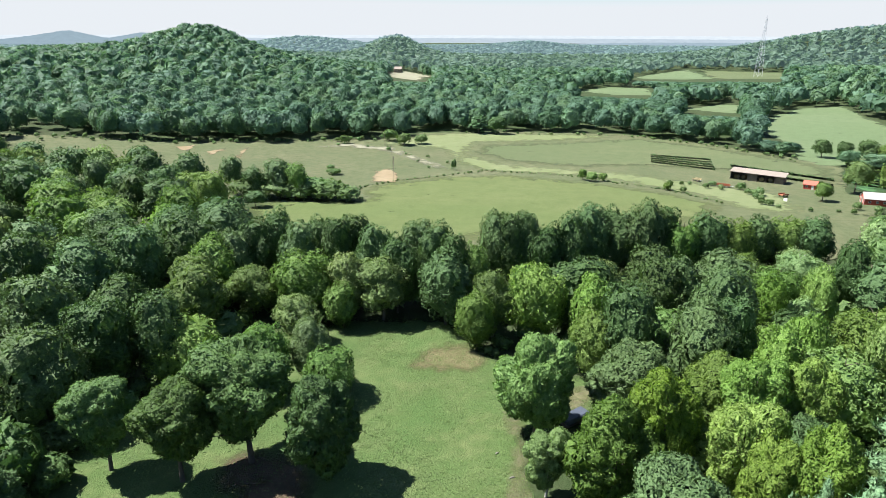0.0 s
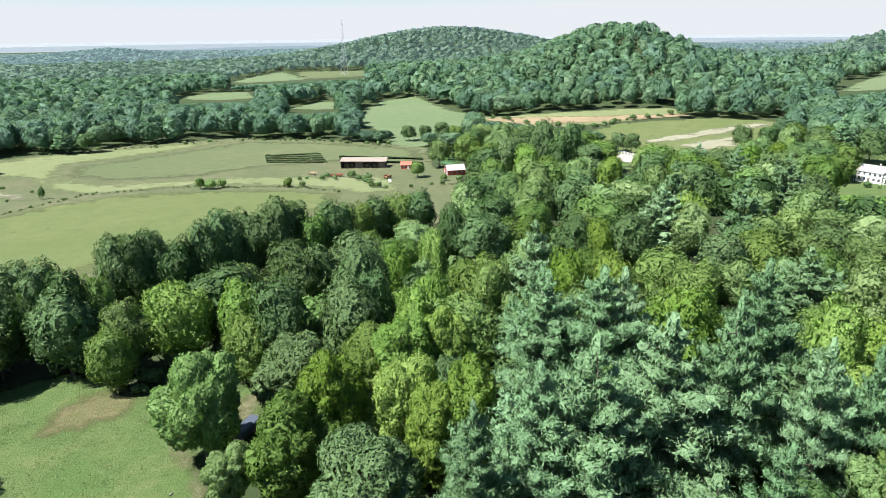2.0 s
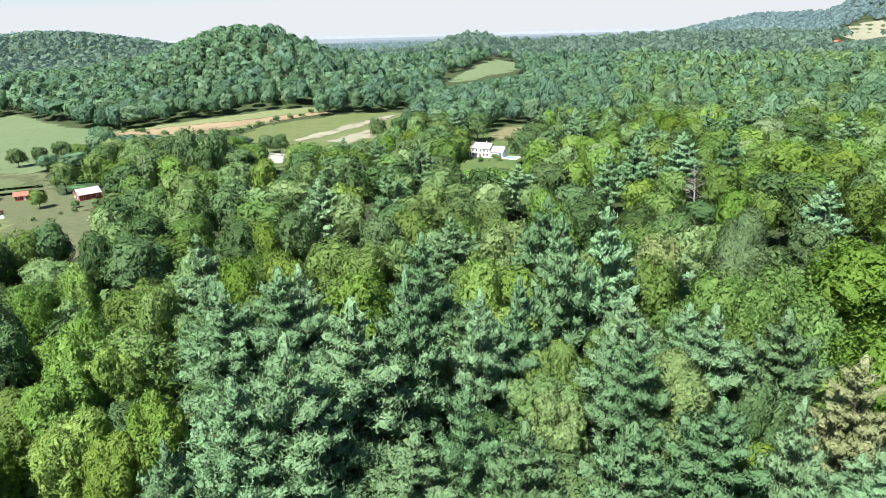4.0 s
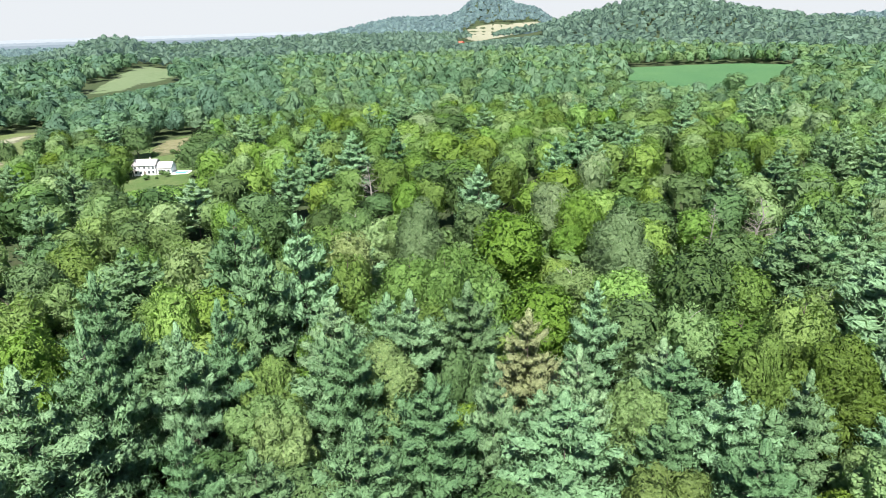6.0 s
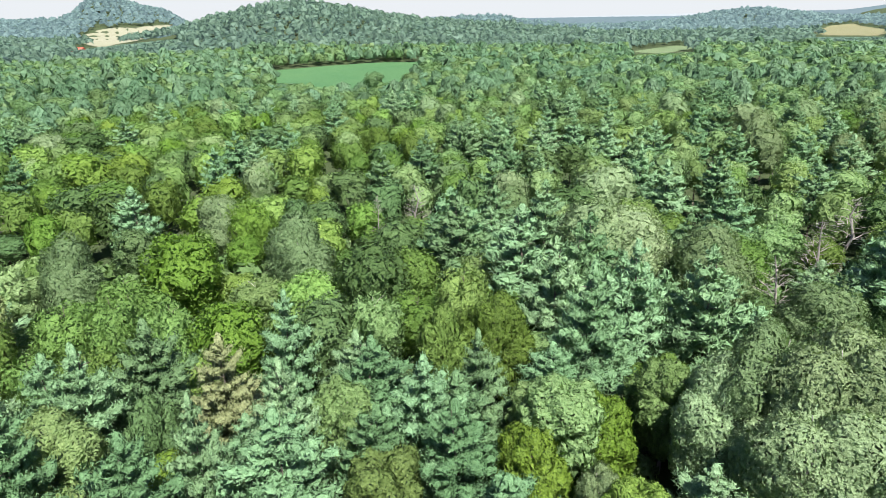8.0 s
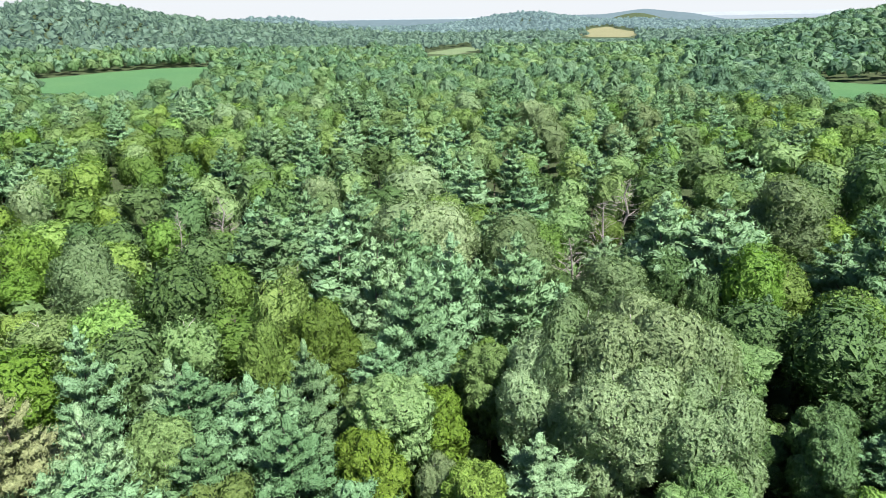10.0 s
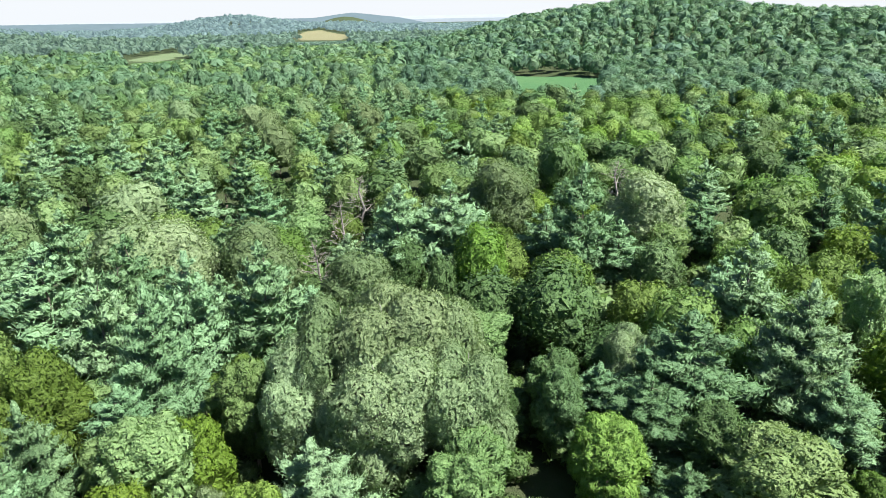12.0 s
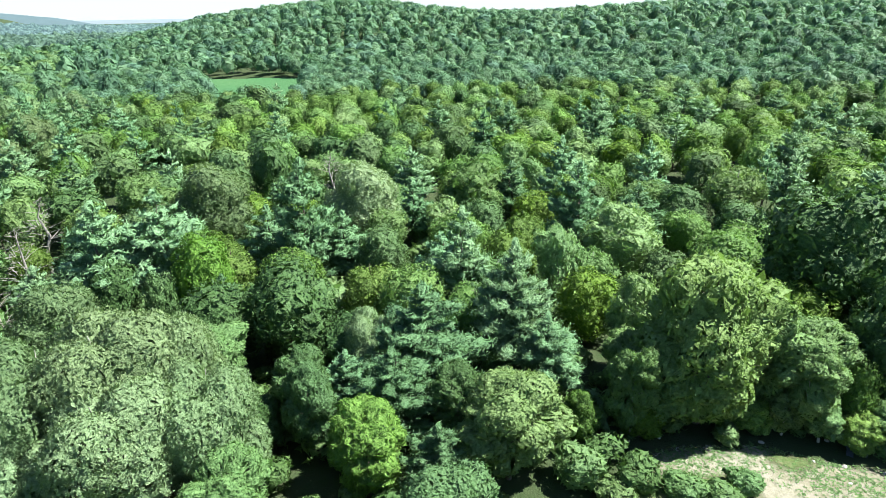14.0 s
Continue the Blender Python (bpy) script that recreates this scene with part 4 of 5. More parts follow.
plant("maple", 100.4, 10.5, 17.0, 10.7)
plant("maple", 67.8, 17.2, 16.0, 8.7)
plant("birch", 59.2, 16.5, 16.0, 8.6)
plant("pine", 73.3, 10.1, 19.0, 8.9)
plant("pine", 73.9, 3.2, 19.0, 8.9)
plant("gold", 65.4, 4.3, 17.0, 13.0)
plant("pine", 63.7, 10.2, 19.0, 8.7)
plant("pine", 46.8, 20.4, 19.0, 6.8)
plant("pine", 44.8, 14.1, 18.0, 8.2)
plant("pine", 102.0, 28.7, 23.0, 11.0)
plant("pine", 75.5, 83.4, 18.0, 7.4)
plant("oak", 77.9, 114.5, 15.0, 7.7)
plant("poplar", 123.0, -2.1, 18.0, 12.1)
plant("dead", 177.7, 9.6, 15.0, 9.8)
plant("pine", 153.4, -18.4, 18.0, 9.2)
plant("bright_maple", 113.3, -19.5, 19.0, 16.0)
plant("poplar", 170.0, -52.6, 17.0, 9.8)
plant("bright_maple", 275.3, -77.4, 18.0, 11.6)
plant("bright_maple", 268.4, -88.2, 17.0, 11.4)
plant("oak", 413.3, -219.5, 18.0, 16.0)
plant("oak", 396.7, -240.8, 17.0, 16.0)
plant("dead", 122.4, -63.8, 15.0, 5.1)
plant("poplar", 108.7, -39.2, 18.0, 13.6)
plant("oak", 88.9, -44.7, 18.0, 15.7)
plant("dead", 125.2, -76.1, 15.0, 9.5)
plant("pine", 100.2, -68.7, 20.0, 13.0)
plant("pine", 79.5, -69.3, 21.0, 12.5)
plant("maple", 71.2, -50.8, 19.0, 10.2)
plant("maple", 61.1, -48.5, 18.0, 11.7)
plant("maple", 62.3, -40.8, 18.0, 8.3)
plant("pine", 49.4, -55.1, 23.0, 9.5)
plant("pine", 61.4, -60.2, 22.0, 9.2)
plant("oak", 77.2, -30.5, 17.0, 13.1)
plant("pine", 74.2, -24.1, 19.0, 7.0)
plant("pine", 63.7, -29.0, 16.0, 9.0)
plant("pine", 55.6, -16.6, 20.0, 7.4)
plant("pine", 73.7, -7.1, 20.0, 9.6)
plant("pine", 72.0, 0.3, 20.0, 9.4)
plant("pine", 61.1, 7.1, 21.0, 7.7)
plant("pine", 53.5, -1.3, 19.0, 9.4)
plant("brown_pine", 64.7, -13.2, 19.0, 7.5)
plant("pine", 56.5, -7.8, 19.0, 5.5)
plant("pine", 50.6, -13.9, 18.0, 11.1)
plant("birch", 55.5, -22.8, 17.0, 9.0)
plant("pine", 48.8, -29.5, 19.0, 9.2)
plant("pine", 43.0, -29.3, 17.0, 8.8)
plant("pine", 51.6, -38.7, 18.0, 6.7)
plant("gold", 44.0, -21.6, 15.0, 10.3)
plant("birch", 41.3, -42.2, 17.0, 12.7)
plant("bright_maple", 39.3, -36.3, 14.0, 9.1)
plant("pine", 48.2, 5.4, 18.0, 8.4)
plant("maple", 89.6, -12.4, 17.0, 9.7)
plant("maple", 98.3, -5.9, 17.0, 10.4)
plant("bright_maple", 82.9, -18.8, 17.0, 12.6)
plant("oak", 64.3, -5.1, 17.0, 6.8)
plant("bright_maple", 156.0, -0.6, 16.0, 10.1)
plant("bright_maple", 219.4, -15.6, 17.0, 15.9)
plant("bright_maple", 184.2, -72.5, 17.0, 14.4)
plant("bright_maple", 136.4, -39.5, 16.0, 11.8)
plant("birch", 55.7, 14.2, 16.0, 8.2)
plant("poplar", 76.7, -87.0, 19.0, 20.7)
plant("poplar", 57.6, -93.1, 18.0, 14.0)
plant("pine", 92.5, -87.0, 20.0, 10.0)
plant("pine", 53.1, -67.6, 22.0, 9.6)
plant("pine", 63.4, -66.7, 22.0, 9.3)
plant("pine", 45.5, -73.6, 22.0, 10.5)
plant("pine", 93.6, -65.9, 20.0, 12.9)
plant("dead", 52.3, -116.8, 16.0, 9.6)
plant("dead", 48.7, -98.1, 14.0, 9.4)
plant("birch", 37.8, -55.3, 16.0, 9.1)
plant("pine", 57.6, -28.0, 18.0, 10.0)
plant("birch", 74.3, -37.0, 17.0, 10.7)
plant("pine", 48.6, -33.4, 16.0, 8.3)
plant("pine", 48.1, -23.4, 16.0, 9.0)
plant("birch", 44.7, -42.2, 15.0, 8.6)
plant("bright_maple", 38.4, -45.4, 14.0, 9.1)
plant("bright_maple", 19.4, -102.7, 18.0, 11.4)
plant("pine", 27.0, -110.8, 22.0, 14.4)
plant("pine", 35.7, -106.7, 22.0, 12.1)
plant("oak", 33.6, -102.6, 14.0, 8.8)
plant("dead", 55.3, -135.7, 16.0, 12.2)
plant("poplar", 22.2, -140.8, 20.0, 17.7)
plant("birch", 36.3, -197.2, 19.0, 16.0)
plant("birch", 36.8, -146.5, 19.0, 15.3)
plant("pine", 2.9, -116.0, 25.0, 10.8)
plant("oak", 11.8, -171.6, 20.0, 13.3)
plant("dead", -4.0, -158.4, 17.0, 11.7)
plant("poplar", -9.4, -133.2, 20.0, 17.3)
plant("oak", 5.3, -87.3, 17.0, 16.0)
plant("oak", 3.9, -69.9, 13.0, 8.8)
plant("maple", -13.2, -89.0, 15.0, 12.4)
plant("pine", -11.9, -71.5, 18.0, 13.2)
plant("poplar", -5.4, -77.3, 13.0, 7.9)
plant("bright_maple", -3.0, -57.4, 12.0, 9.6)
plant("pine", 24.7, -44.6, 14.0, 8.8)
plant("bright_maple", 29.2, -40.0, 13.0, 7.6)
plant("poplar", 33.3, -39.3, 12.0, 4.8)
plant("pine", 66.3, -72.2, 22.0, 11.2)
plant("poplar", 74.7, -90.1, 19.0, 17.6)
plant("oak", 24.8, -95.3, 14.0, 6.7)
plant("pine", -21.9, -91.9, 21.0, 9.5)
plant("pine", -25.3, -75.9, 21.0, 10.6)
plant("gold", -18.7, -55.9, 14.0, 13.6)
plant("birch", -39.4, -94.6, 18.0, 9.3)
plant("birch", -36.4, -139.8, 18.0, 16.0)
plant("pine", -52.0, -116.4, 21.0, 11.2)
plant("oak", 3.0, -65.4, 13.0, 7.7)
plant("oak", -14.7, -62.3, 12.0, 9.0)
plant("birch", -42.6, -73.5, 16.0, 9.2)
plant("birch", -53.9, -101.6, 17.0, 16.0)
plant("birch", -89.7, -118.4, 19.0, 15.7)
for x, y, high, wide in ((22.5, -60.5, 25.0, 15.5), (28.0, -60.5, 23.5, 13.0), (17.0, -62.0, 23.5, 13.0), (12.5, -58.5, 20.0, 12.0), (31.0, -56.0, 19.5, 11.5), (21.5, -54.0, 20.5, 13.5)):
    plant("poplar", x, y, high, wide, label="tall grey-green poplar in a dense clump")
plant("maple", -45.2, -60.5, 24.0, 20.0, label="large dense green maple above the sandy bank")
plant("birch", -57.2, -57.0, 15.0, 13.0)
plant("birch", -52.0, -60.0, 19.0, 11.6)
plant("birch", -39.0, -58.6, 12.5, 7.2)
plant("birch", -35.0, -59.0, 14.5, 7.6)
plant("oak", -76.7, -74.2, 28.0, 24.0, label="tall broad dark oak at the wood's edge")
plant("oak", -67.0, -56.0, 20.0, 12.2)
plant("maple", -61.8, -54.5, 12.0, 6.5)
for k, (x, y, high) in enumerate(((-36.8, -59.6, 6.0), (-41.8, -60.2, 5.0), (-47.2, -59.0, 6.5), (-50.6, -57.6, 5.0), (-54.0, -55.8, 7.5), (-57.4, -53.6, 6.0), (-60.8, -51.4, 5.5), (-64.0, -50.6, 7.0))):
    plant("birch" if k % 3 else "bright_maple", x, y, high, 6.2, k + 1, label="leafy sapling at the top of the sandy bank")
plant("shrub", -26.0, -53.5, 5.0, 6.5)
plant("shrub", -28.5, -49.5, 3.0, 5.0)
plant("maple", -29.0, -60.0, 8.0, 6.5)
plant("shrub", -31.9, -51.0, 4.6, 5.6)
plant("shrub", -46.5, -56.2, 2.7, 3.8)
plant("shrub", -43.5, -48.5, 2.3, 4.3)
plant("shrub", -36.5, -49.0, 2.6, 5.4)
plant("shrub", -40.0, -47.0, 2.2, 4.8)
plant("shrub", -50.5, 61.1, 9.0, 9.0)
plant("shrub", -46.5, 61.6, 4.2, 5.7)

# ---- the wood between them ----
def open_land(x, y, margin=0.0):
    hit = np.zeros(np.shape(x), bool)
    for poly in OPEN:
        hit |= inside(x, y, poly)
        if margin:
            for dx, dy in ((margin, 0), (-margin, 0), (0, margin), (0, -margin)):
                hit |= inside(x + dx, y + dy, poly)
    return hit


def scatter(near, far, az0, az1, gap, seed, taken=()):
    """Places no closer than gap within a ring sector."""
    rng = np.random.default_rng(seed)
    cell = gap / 1.4
    n = int(2 * far / cell) + 1
    i, j = np.meshgrid(np.arange(n), np.arange(n))
    x = -far + (i + rng.uniform(0.1, 0.9, i.shape)) * cell
    y = -far + (j + rng.uniform(0.1, 0.9, i.shape)) * cell
    d, az = np.hypot(x, y), (np.degrees(np.arctan2(x, y)) - az0) % 360
    ok = (d >= near) & (d < far) & (az < az1 - az0)
    x, y = x[ok], y[ok]
    order = rng.permutation(len(x))
    grid, out = {}, []
    for px, py, _, pr in taken:
        grid.setdefault((int(px // gap), int(py // gap)), []).append((px, py, min(pr + 0.6, gap)))
    for k in order:
        cx, cy = int(x[k] // gap), int(y[k] // gap)
        near_by = [q for a in (-1, 0, 1) for b in (-1, 0, 1) for q in grid.get((cx + a, cy + b), ())]
        if all((q[0] - x[k]) ** 2 + (q[1] - y[k]) ** 2 > q[2] ** 2 for q in near_by):
            grid.setdefault((cx, cy), []).append((x[k], y[k], gap))
            out.append((x[k], y[k]))
    return np.array(out).reshape(-1, 2)


def species(x, y, rng):
    """Which trees grow where: pines to the east and south-east, oaks to the north, mixed maples between."""
    az, d = np.degrees(np.arctan2(x, y)) % 360, math.hypot(x, y)
    f = noise.noise(Vector((x * 0.012, y * 0.012, 3.0)))
    r = rng.uniform()
    if az > 300 or az < 30:
        table = (("oak", 0.62), ("maple", 0.9), ("gold", 0.94), ("bright_maple", 1.0))
    elif az < 80:
        p = 0.5 if d < 95 else 0.12 * (az > 50)
        table = (("pine", p), ("oak", p + 0.2), ("maple", p + 0.4), ("birch", 0.9), ("bright_maple", 1.0))
    elif az < 125:
        p = 0.45 if d < 75 else 0.1 + 0.25 * (f > 0.2)
        table = (("pine", p), ("maple", p + 0.25), ("bright_maple", p + 0.38), ("oak", p + 0.5), ("birch", p + 0.66), ("poplar", p + 0.69), ("maple", 1.0))
    elif az < 165:
        p = 0.34 if d < 340 else 0.12
        table = (("pine", p), ("maple", p + 0.15), ("oak", p + 0.3), ("poplar", p + 0.34), ("birch", 1.0))
    else:
        p = (0.12 + 0.12 * (f > 0.1)) * (d < 300)
        table = (("pine", p), ("maple", p + 0.3), ("oak", p + 0.5), ("bright_maple", p + 0.6), ("birch", 1.0))
    return next(k for k, lim in table if r <= lim)


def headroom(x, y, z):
    """How high trees may reach below the camera's sightlines to the fields beyond."""
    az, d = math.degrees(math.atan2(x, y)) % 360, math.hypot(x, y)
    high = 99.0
    for az0, az1, low0, low1, near, far in SIGHTLINES:
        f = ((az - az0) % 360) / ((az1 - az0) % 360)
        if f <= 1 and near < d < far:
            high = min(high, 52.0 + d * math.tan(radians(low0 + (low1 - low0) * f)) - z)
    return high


BANK_AZ = [math.degrees(math.atan2(x, y)) % 360 for x, y in OPEN_BANK]


def before_bank(x, y, reach=72):
    """Whether a place lies before the sandy bank, kept free for the camera's view."""
    return (min(BANK_AZ) - 12 < math.degrees(math.atan2(x, y)) % 360 < max(BANK_AZ) + 1) and math.hypot(x, y) < reach


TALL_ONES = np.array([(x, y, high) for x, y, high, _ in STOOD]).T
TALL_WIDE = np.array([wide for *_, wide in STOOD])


def view_limit(x, y):
    """Height a filling tree keeps below, so the camera sees the trees behind."""
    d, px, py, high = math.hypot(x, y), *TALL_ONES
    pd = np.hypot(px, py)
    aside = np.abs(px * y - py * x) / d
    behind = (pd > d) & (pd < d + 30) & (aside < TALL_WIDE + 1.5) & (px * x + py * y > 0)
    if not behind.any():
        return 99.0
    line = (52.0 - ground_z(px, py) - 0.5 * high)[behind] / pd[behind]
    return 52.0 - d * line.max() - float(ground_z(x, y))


rng = np.random.default_rng(5)
for x, y in scatter(33, 150, -42, 236, 8.8, 11, STOOD):
    az, d = math.degrees(math.atan2(x, y)), math.hypot(x, y)
    if open_land(x, y, 2.0) or before_bank(x, y) or (-32 < az < 24 and d < 78):
        continue
    kind = species(x, y, rng)
    h0, w0 = TALL[kind]
    s = rng.uniform(0.74, 0.94) * (0.88 if kind == "pine" else 1)
    s = min(s, view_limit(x, y) / h0)  # kept low so the single trees behind stay in the camera's view
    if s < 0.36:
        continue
    plant(kind, float(x), float(y), h0 * s, w0 * s * rng.uniform(1.15, 1.45), int(rng.integers(1, 9)))


def wood(name, places, level, seed, label, grow=1.0, leaves=""):
    """A stand of trees too many to count, in one mesh."""
    rng = np.random.default_rng(seed)
    kinds = ["maple", "bright_maple", "oak", "pine", "birch", "poplar", "gold"]
    vs, ts, ms, trees, faces, at = [], [], [], [], [], 0
    for x, y in places:
        kind = species(x, y, rng)
        h0, w0 = TALL[kind]
        v, t, f = crown_shape(kind, level, int(rng.integers(0, 5)))
        k, a = rng.uniform(0.82, 1.0), rng.uniform(0, 6.28)
        kw = k * rng.uniform(0.85, 1.3) * grow
        ca, sa = math.cos(a), math.sin(a)
        c, d = ca * kw, sa * kw
        z = float(ground_z(x, y))
        room = min(headroom(x, y, z), view_limit(x, y) if level == 2 else 99.0)
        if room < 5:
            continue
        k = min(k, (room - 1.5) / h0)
        vs.append(np.stack([v[:, 0] * c - v[:, 1] * d + x, v[:, 0] * d + v[:, 1] * c + y, v[:, 2] * k + z], 1))
        ts.append(t + at)
        ms.append(np.full(len(t), kinds.index(kind) + (len(kinds) + 1 if leaves == "hill" and 80 < math.degrees(math.atan2(x, y)) % 360 < 162 else 0)))
        trees.append(np.full(len(t), rng.uniform()))
        faces.append(np.stack([f[:, 0] * ca - f[:, 1] * sa, f[:, 0] * sa + f[:, 1] * ca, f[:, 2]], 1))
        at += len(v)
        if level == 2:  # a bare stem under the crown
            stem = tube([(x, y, z - 0.3), (x, y, z + h0 * k * 0.7)], (0.3, 0.12), 4)
            vs.append(stem[0])
            ts.append(stem[1] + at)
            ms.append(np.full(8, len(kinds)))
            trees.append(np.zeros(8))
            faces.append(unit(stem[0] - (x, y, z + 3)))
            at += len(stem[0])
    light_kinds = ("birch", "maple", "gold", "bright_maple")
    # leaf colours with haze mixed in, greener for azimuths 80 to 162
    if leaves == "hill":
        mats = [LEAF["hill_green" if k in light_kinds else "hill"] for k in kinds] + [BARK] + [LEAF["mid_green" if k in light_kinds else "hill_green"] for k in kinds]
    else:
        mats = [LEAF[leaves or k] for k in kinds] + [BARK]
    me = mesh_np(name, np.concatenate(vs), np.concatenate(ts), mats, np.concatenate(ms), None, np.concatenate(trees), np.concatenate(faces))
    return tagged(new(name, me), label, "woods", kind="stuff")


def in_sight(places, top):
    """Those places whose crowns can be seen over the land in front of them from high above the clearing."""
    x, y = places.T
    d = np.hypot(x, y)
    lift = np.arctan2(ground_z(x, y) + top - 52.0, d)
    seen = np.ones(len(x), bool)
    for f in np.linspace(0.3, 0.95, 27):
        fx, fy = x * f, y * f
        seen &= np.arctan2(ground_z(fx, fy) + 4.0 - 52.0, d * f) < lift + 0.002
    return seen


low = scatter(30, 150, -42, 236, 4.2, 41)
low = low[~open_land(low[:, 0], low[:, 1], 1.0) & np.array([not before_bank(x, y, 60) for x, y in low])]
low = low[~((np.abs(np.degrees(np.arctan2(low[:, 0], low[:, 1])) + 4) < 28) & (np.hypot(low[:, 0], low[:, 1]) < 78))]


def undergrowth(places, seed):
    """Saplings and ferns that close the floor of the wood, in one mesh."""
    rng = np.random.default_rng(seed)
    vs, ts, fs, trees, at = [], [], [], [], 0
    for x, y in places:
        v, t, f = crown_shape("shrub", 2 if math.hypot(x, y) < 95 else 4, int(rng.integers(0, 5)))
        k = rng.uniform(0.35, 1.3)
        vs.append(v * (k * 1.1, k * 1.1, k) + (x, y, float(ground_z(x, y))))
        ts.append(t + at)
        fs.append(f)
        trees.append(np.full(len(t), rng.uniform()))
        at += len(v)
    me = mesh_np("undergrowth", np.concatenate(vs), np.concatenate(ts), [LEAF["shrub"]], tree=np.concatenate(trees), face=np.concatenate(fs))
    return tagged(new("undergrowth", me), "dense green undergrowth of saplings and ferns", "undergrowth", kind="stuff")


undergrowth(low, 42)
mid = scatter(150, 340, -50, 240, 8.8, 21)
mid = mid[~open_land(mid[:, 0], mid[:, 1], 1.0)]
wood("mixed_wood", mid, 2, 31, "mixed green wood of maples, oaks and pines", 1.06)
far = np.concatenate([scatter(340, 500, -50, 240, 8.6, 22), scatter(500, 880, -50, 240, 10.0, 24)])
far = far[~open_land(far[:, 0], far[:, 1], 1.0)]
far = far[in_sight(far, 16)]
reach = np.hypot(far[:, 0], far[:, 1])
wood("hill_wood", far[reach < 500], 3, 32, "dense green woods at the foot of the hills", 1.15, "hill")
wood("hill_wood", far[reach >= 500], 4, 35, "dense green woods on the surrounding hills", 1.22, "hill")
farther = np.concatenate([scatter(880, 1450, -50, 240, 12.5, 23), scatter(1450, 2600, -50, 240, 15.0, 25)])
farther = farther[~open_land(farther[:, 0], farther[:, 1], 4.0)]
farther = farther[in_sight(farther, 16)]
reach = np.hypot(farther[:, 0], farther[:, 1])
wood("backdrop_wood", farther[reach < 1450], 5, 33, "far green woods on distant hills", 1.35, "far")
wood("backdrop_wood", farther[reach >= 1450], 5, 34, "distant woods on the skyline, tinted and glowing with haze", 1.6, "distant")


# ---- buildings and farm things ----
def part(name, bm, material, parent, label=""):
    me = bpy.data.meshes.new(name)
    bm.to_mesh(me)
    bm.free()
    me.materials.append(material)
    ob = new(name, me)
    ob.parent = parent
    return tagged(ob, label)


def slab(x0, x1, y0, y1, z0, z1, bevel=0.02, tilt=None):
    """A block with softened edges."""
    bm = bmesh.new()
    bmesh.ops.create_cube(bm, size=1.0, matrix=Matrix.Translation(((x0 + x1) / 2, (y0 + y1) / 2, (z0 + z1) / 2)) @ Matrix.Diagonal((x1 - x0, y1 - y0, z1 - z0, 1)))
    if bevel:
        bmesh.ops.bevel(bm, geom=list(bm.edges), offset=bevel, segments=1, affect="EDGES")
    if tilt:
        bmesh.ops.transform(bm, matrix=tilt, verts=list(bm.verts))
    return bm


def gable_walls(long, deep, eave, ridge):
    """Walls of a house with gables at both ends, closed below."""
    bm = bmesh.new()
    rows = [[bm.verts.new((x, y, z)) for y, z in ((-deep / 2, -0.4), (-deep / 2, eave), (0, ridge), (deep / 2, eave), (deep / 2, -0.4))] for x in (-long / 2, long / 2)]
    a, b = rows
    for i in range(5):
        j = (i + 1) % 5
        bm.faces.new((a[i], a[j], b[j], b[i]))
    bm.faces.new(a[::-1])
    bm.faces.new(b)
    bmesh.ops.recalc_face_normals(bm, faces=list(bm.faces))
    return bm


def roof_side(long, deep, eave, ridge, side, over=0.35, thick=0.14):
    """One slope of a gable roof."""
    run = deep / 2 + over
    fall = (ridge - eave) * run / (deep / 2)
    bm = bmesh.new()
    low, high = (side * run, ridge - fall), (0.0, ridge)
    ring = [(low[0], low[1] + 0.03), (high[0], high[1] + 0.03), (high[0], high[1] + 0.03 + thick), (low[0], low[1] + 0.03 + thick)]
    a = [bm.verts.new((-long / 2 - over, y, z)) for y, z in ring]
    b = [bm.verts.new((long / 2 + over, y, z)) for y, z in ring]
    for i in range(4):
        bm.faces.new((a[i], a[(i + 1) % 4], b[(i + 1) % 4], b[i]))
    bm.faces.new(a)
    bm.faces.new(b[::-1])
    bmesh.ops.recalc_face_normals(bm, faces=list(bm.faces))
    return bm


def place(name, x, y, turn, label, category, group="", sink=0.0):
    root = tagged(new(name), label, category, group)
    root.matrix_basis = pose(x, y, float(ground_z(x, y)) + 0.25 - sink, 0, 0, turn)
    return root


def window(parent, x, y, z, wide, high, front=-1):
    """A framed window on a wall that faces along y."""
    frame_bm = slab(x - wide / 2 - 0.09, x + wide / 2 + 0.09, y + front * 0.05 - 0.03, y + front * 0.05 + 0.03, z - 0.09, z + high + 0.09, 0.01)
    w = part("window", frame_bm, WHITE, parent)
    part("pane", slab(x - wide / 2, x + wide / 2, y + front * 0.085 - 0.01, y + front * 0.085 + 0.01, z, z + high, 0), PANE, w, "dark window pane")
    part("glazing_bar", slab(x - 0.02, x + 0.02, y + front * 0.1 - 0.012, y + front * 0.1 + 0.012, z, z + high, 0), WHITE, w)


def gabled(name, x, y, turn, long, deep, eave, ridge, wall, roof, label, category="building", group=""):
    root = place(name, x, y, turn, label, category, group)
    part("wall", gable_walls(long, deep, eave, ridge), wall, root)
    for side in (-1, 1):
        part("roof", roof_side(long, deep, eave, ridge, side), roof, root)
    return root


# the white house with its wing, garden and pool
house = gabled("house", 254.5, 101.0, -93.4, 11.0, 7.5, 4.9, 7.3, WHITE, ROOF_WHITE, "white two-storey wooden farmhouse with a pale roof", "house")
for wx in (-4.2, -2.1, 0.2, 2.4, 4.4):
    window(house, wx, -3.75, 3.2, 0.9, 1.2)
for wx in (-4.2, -1.9, 2.2, 4.3):
    window(house, wx, -3.75, 0.9, 1.0, 1.4)
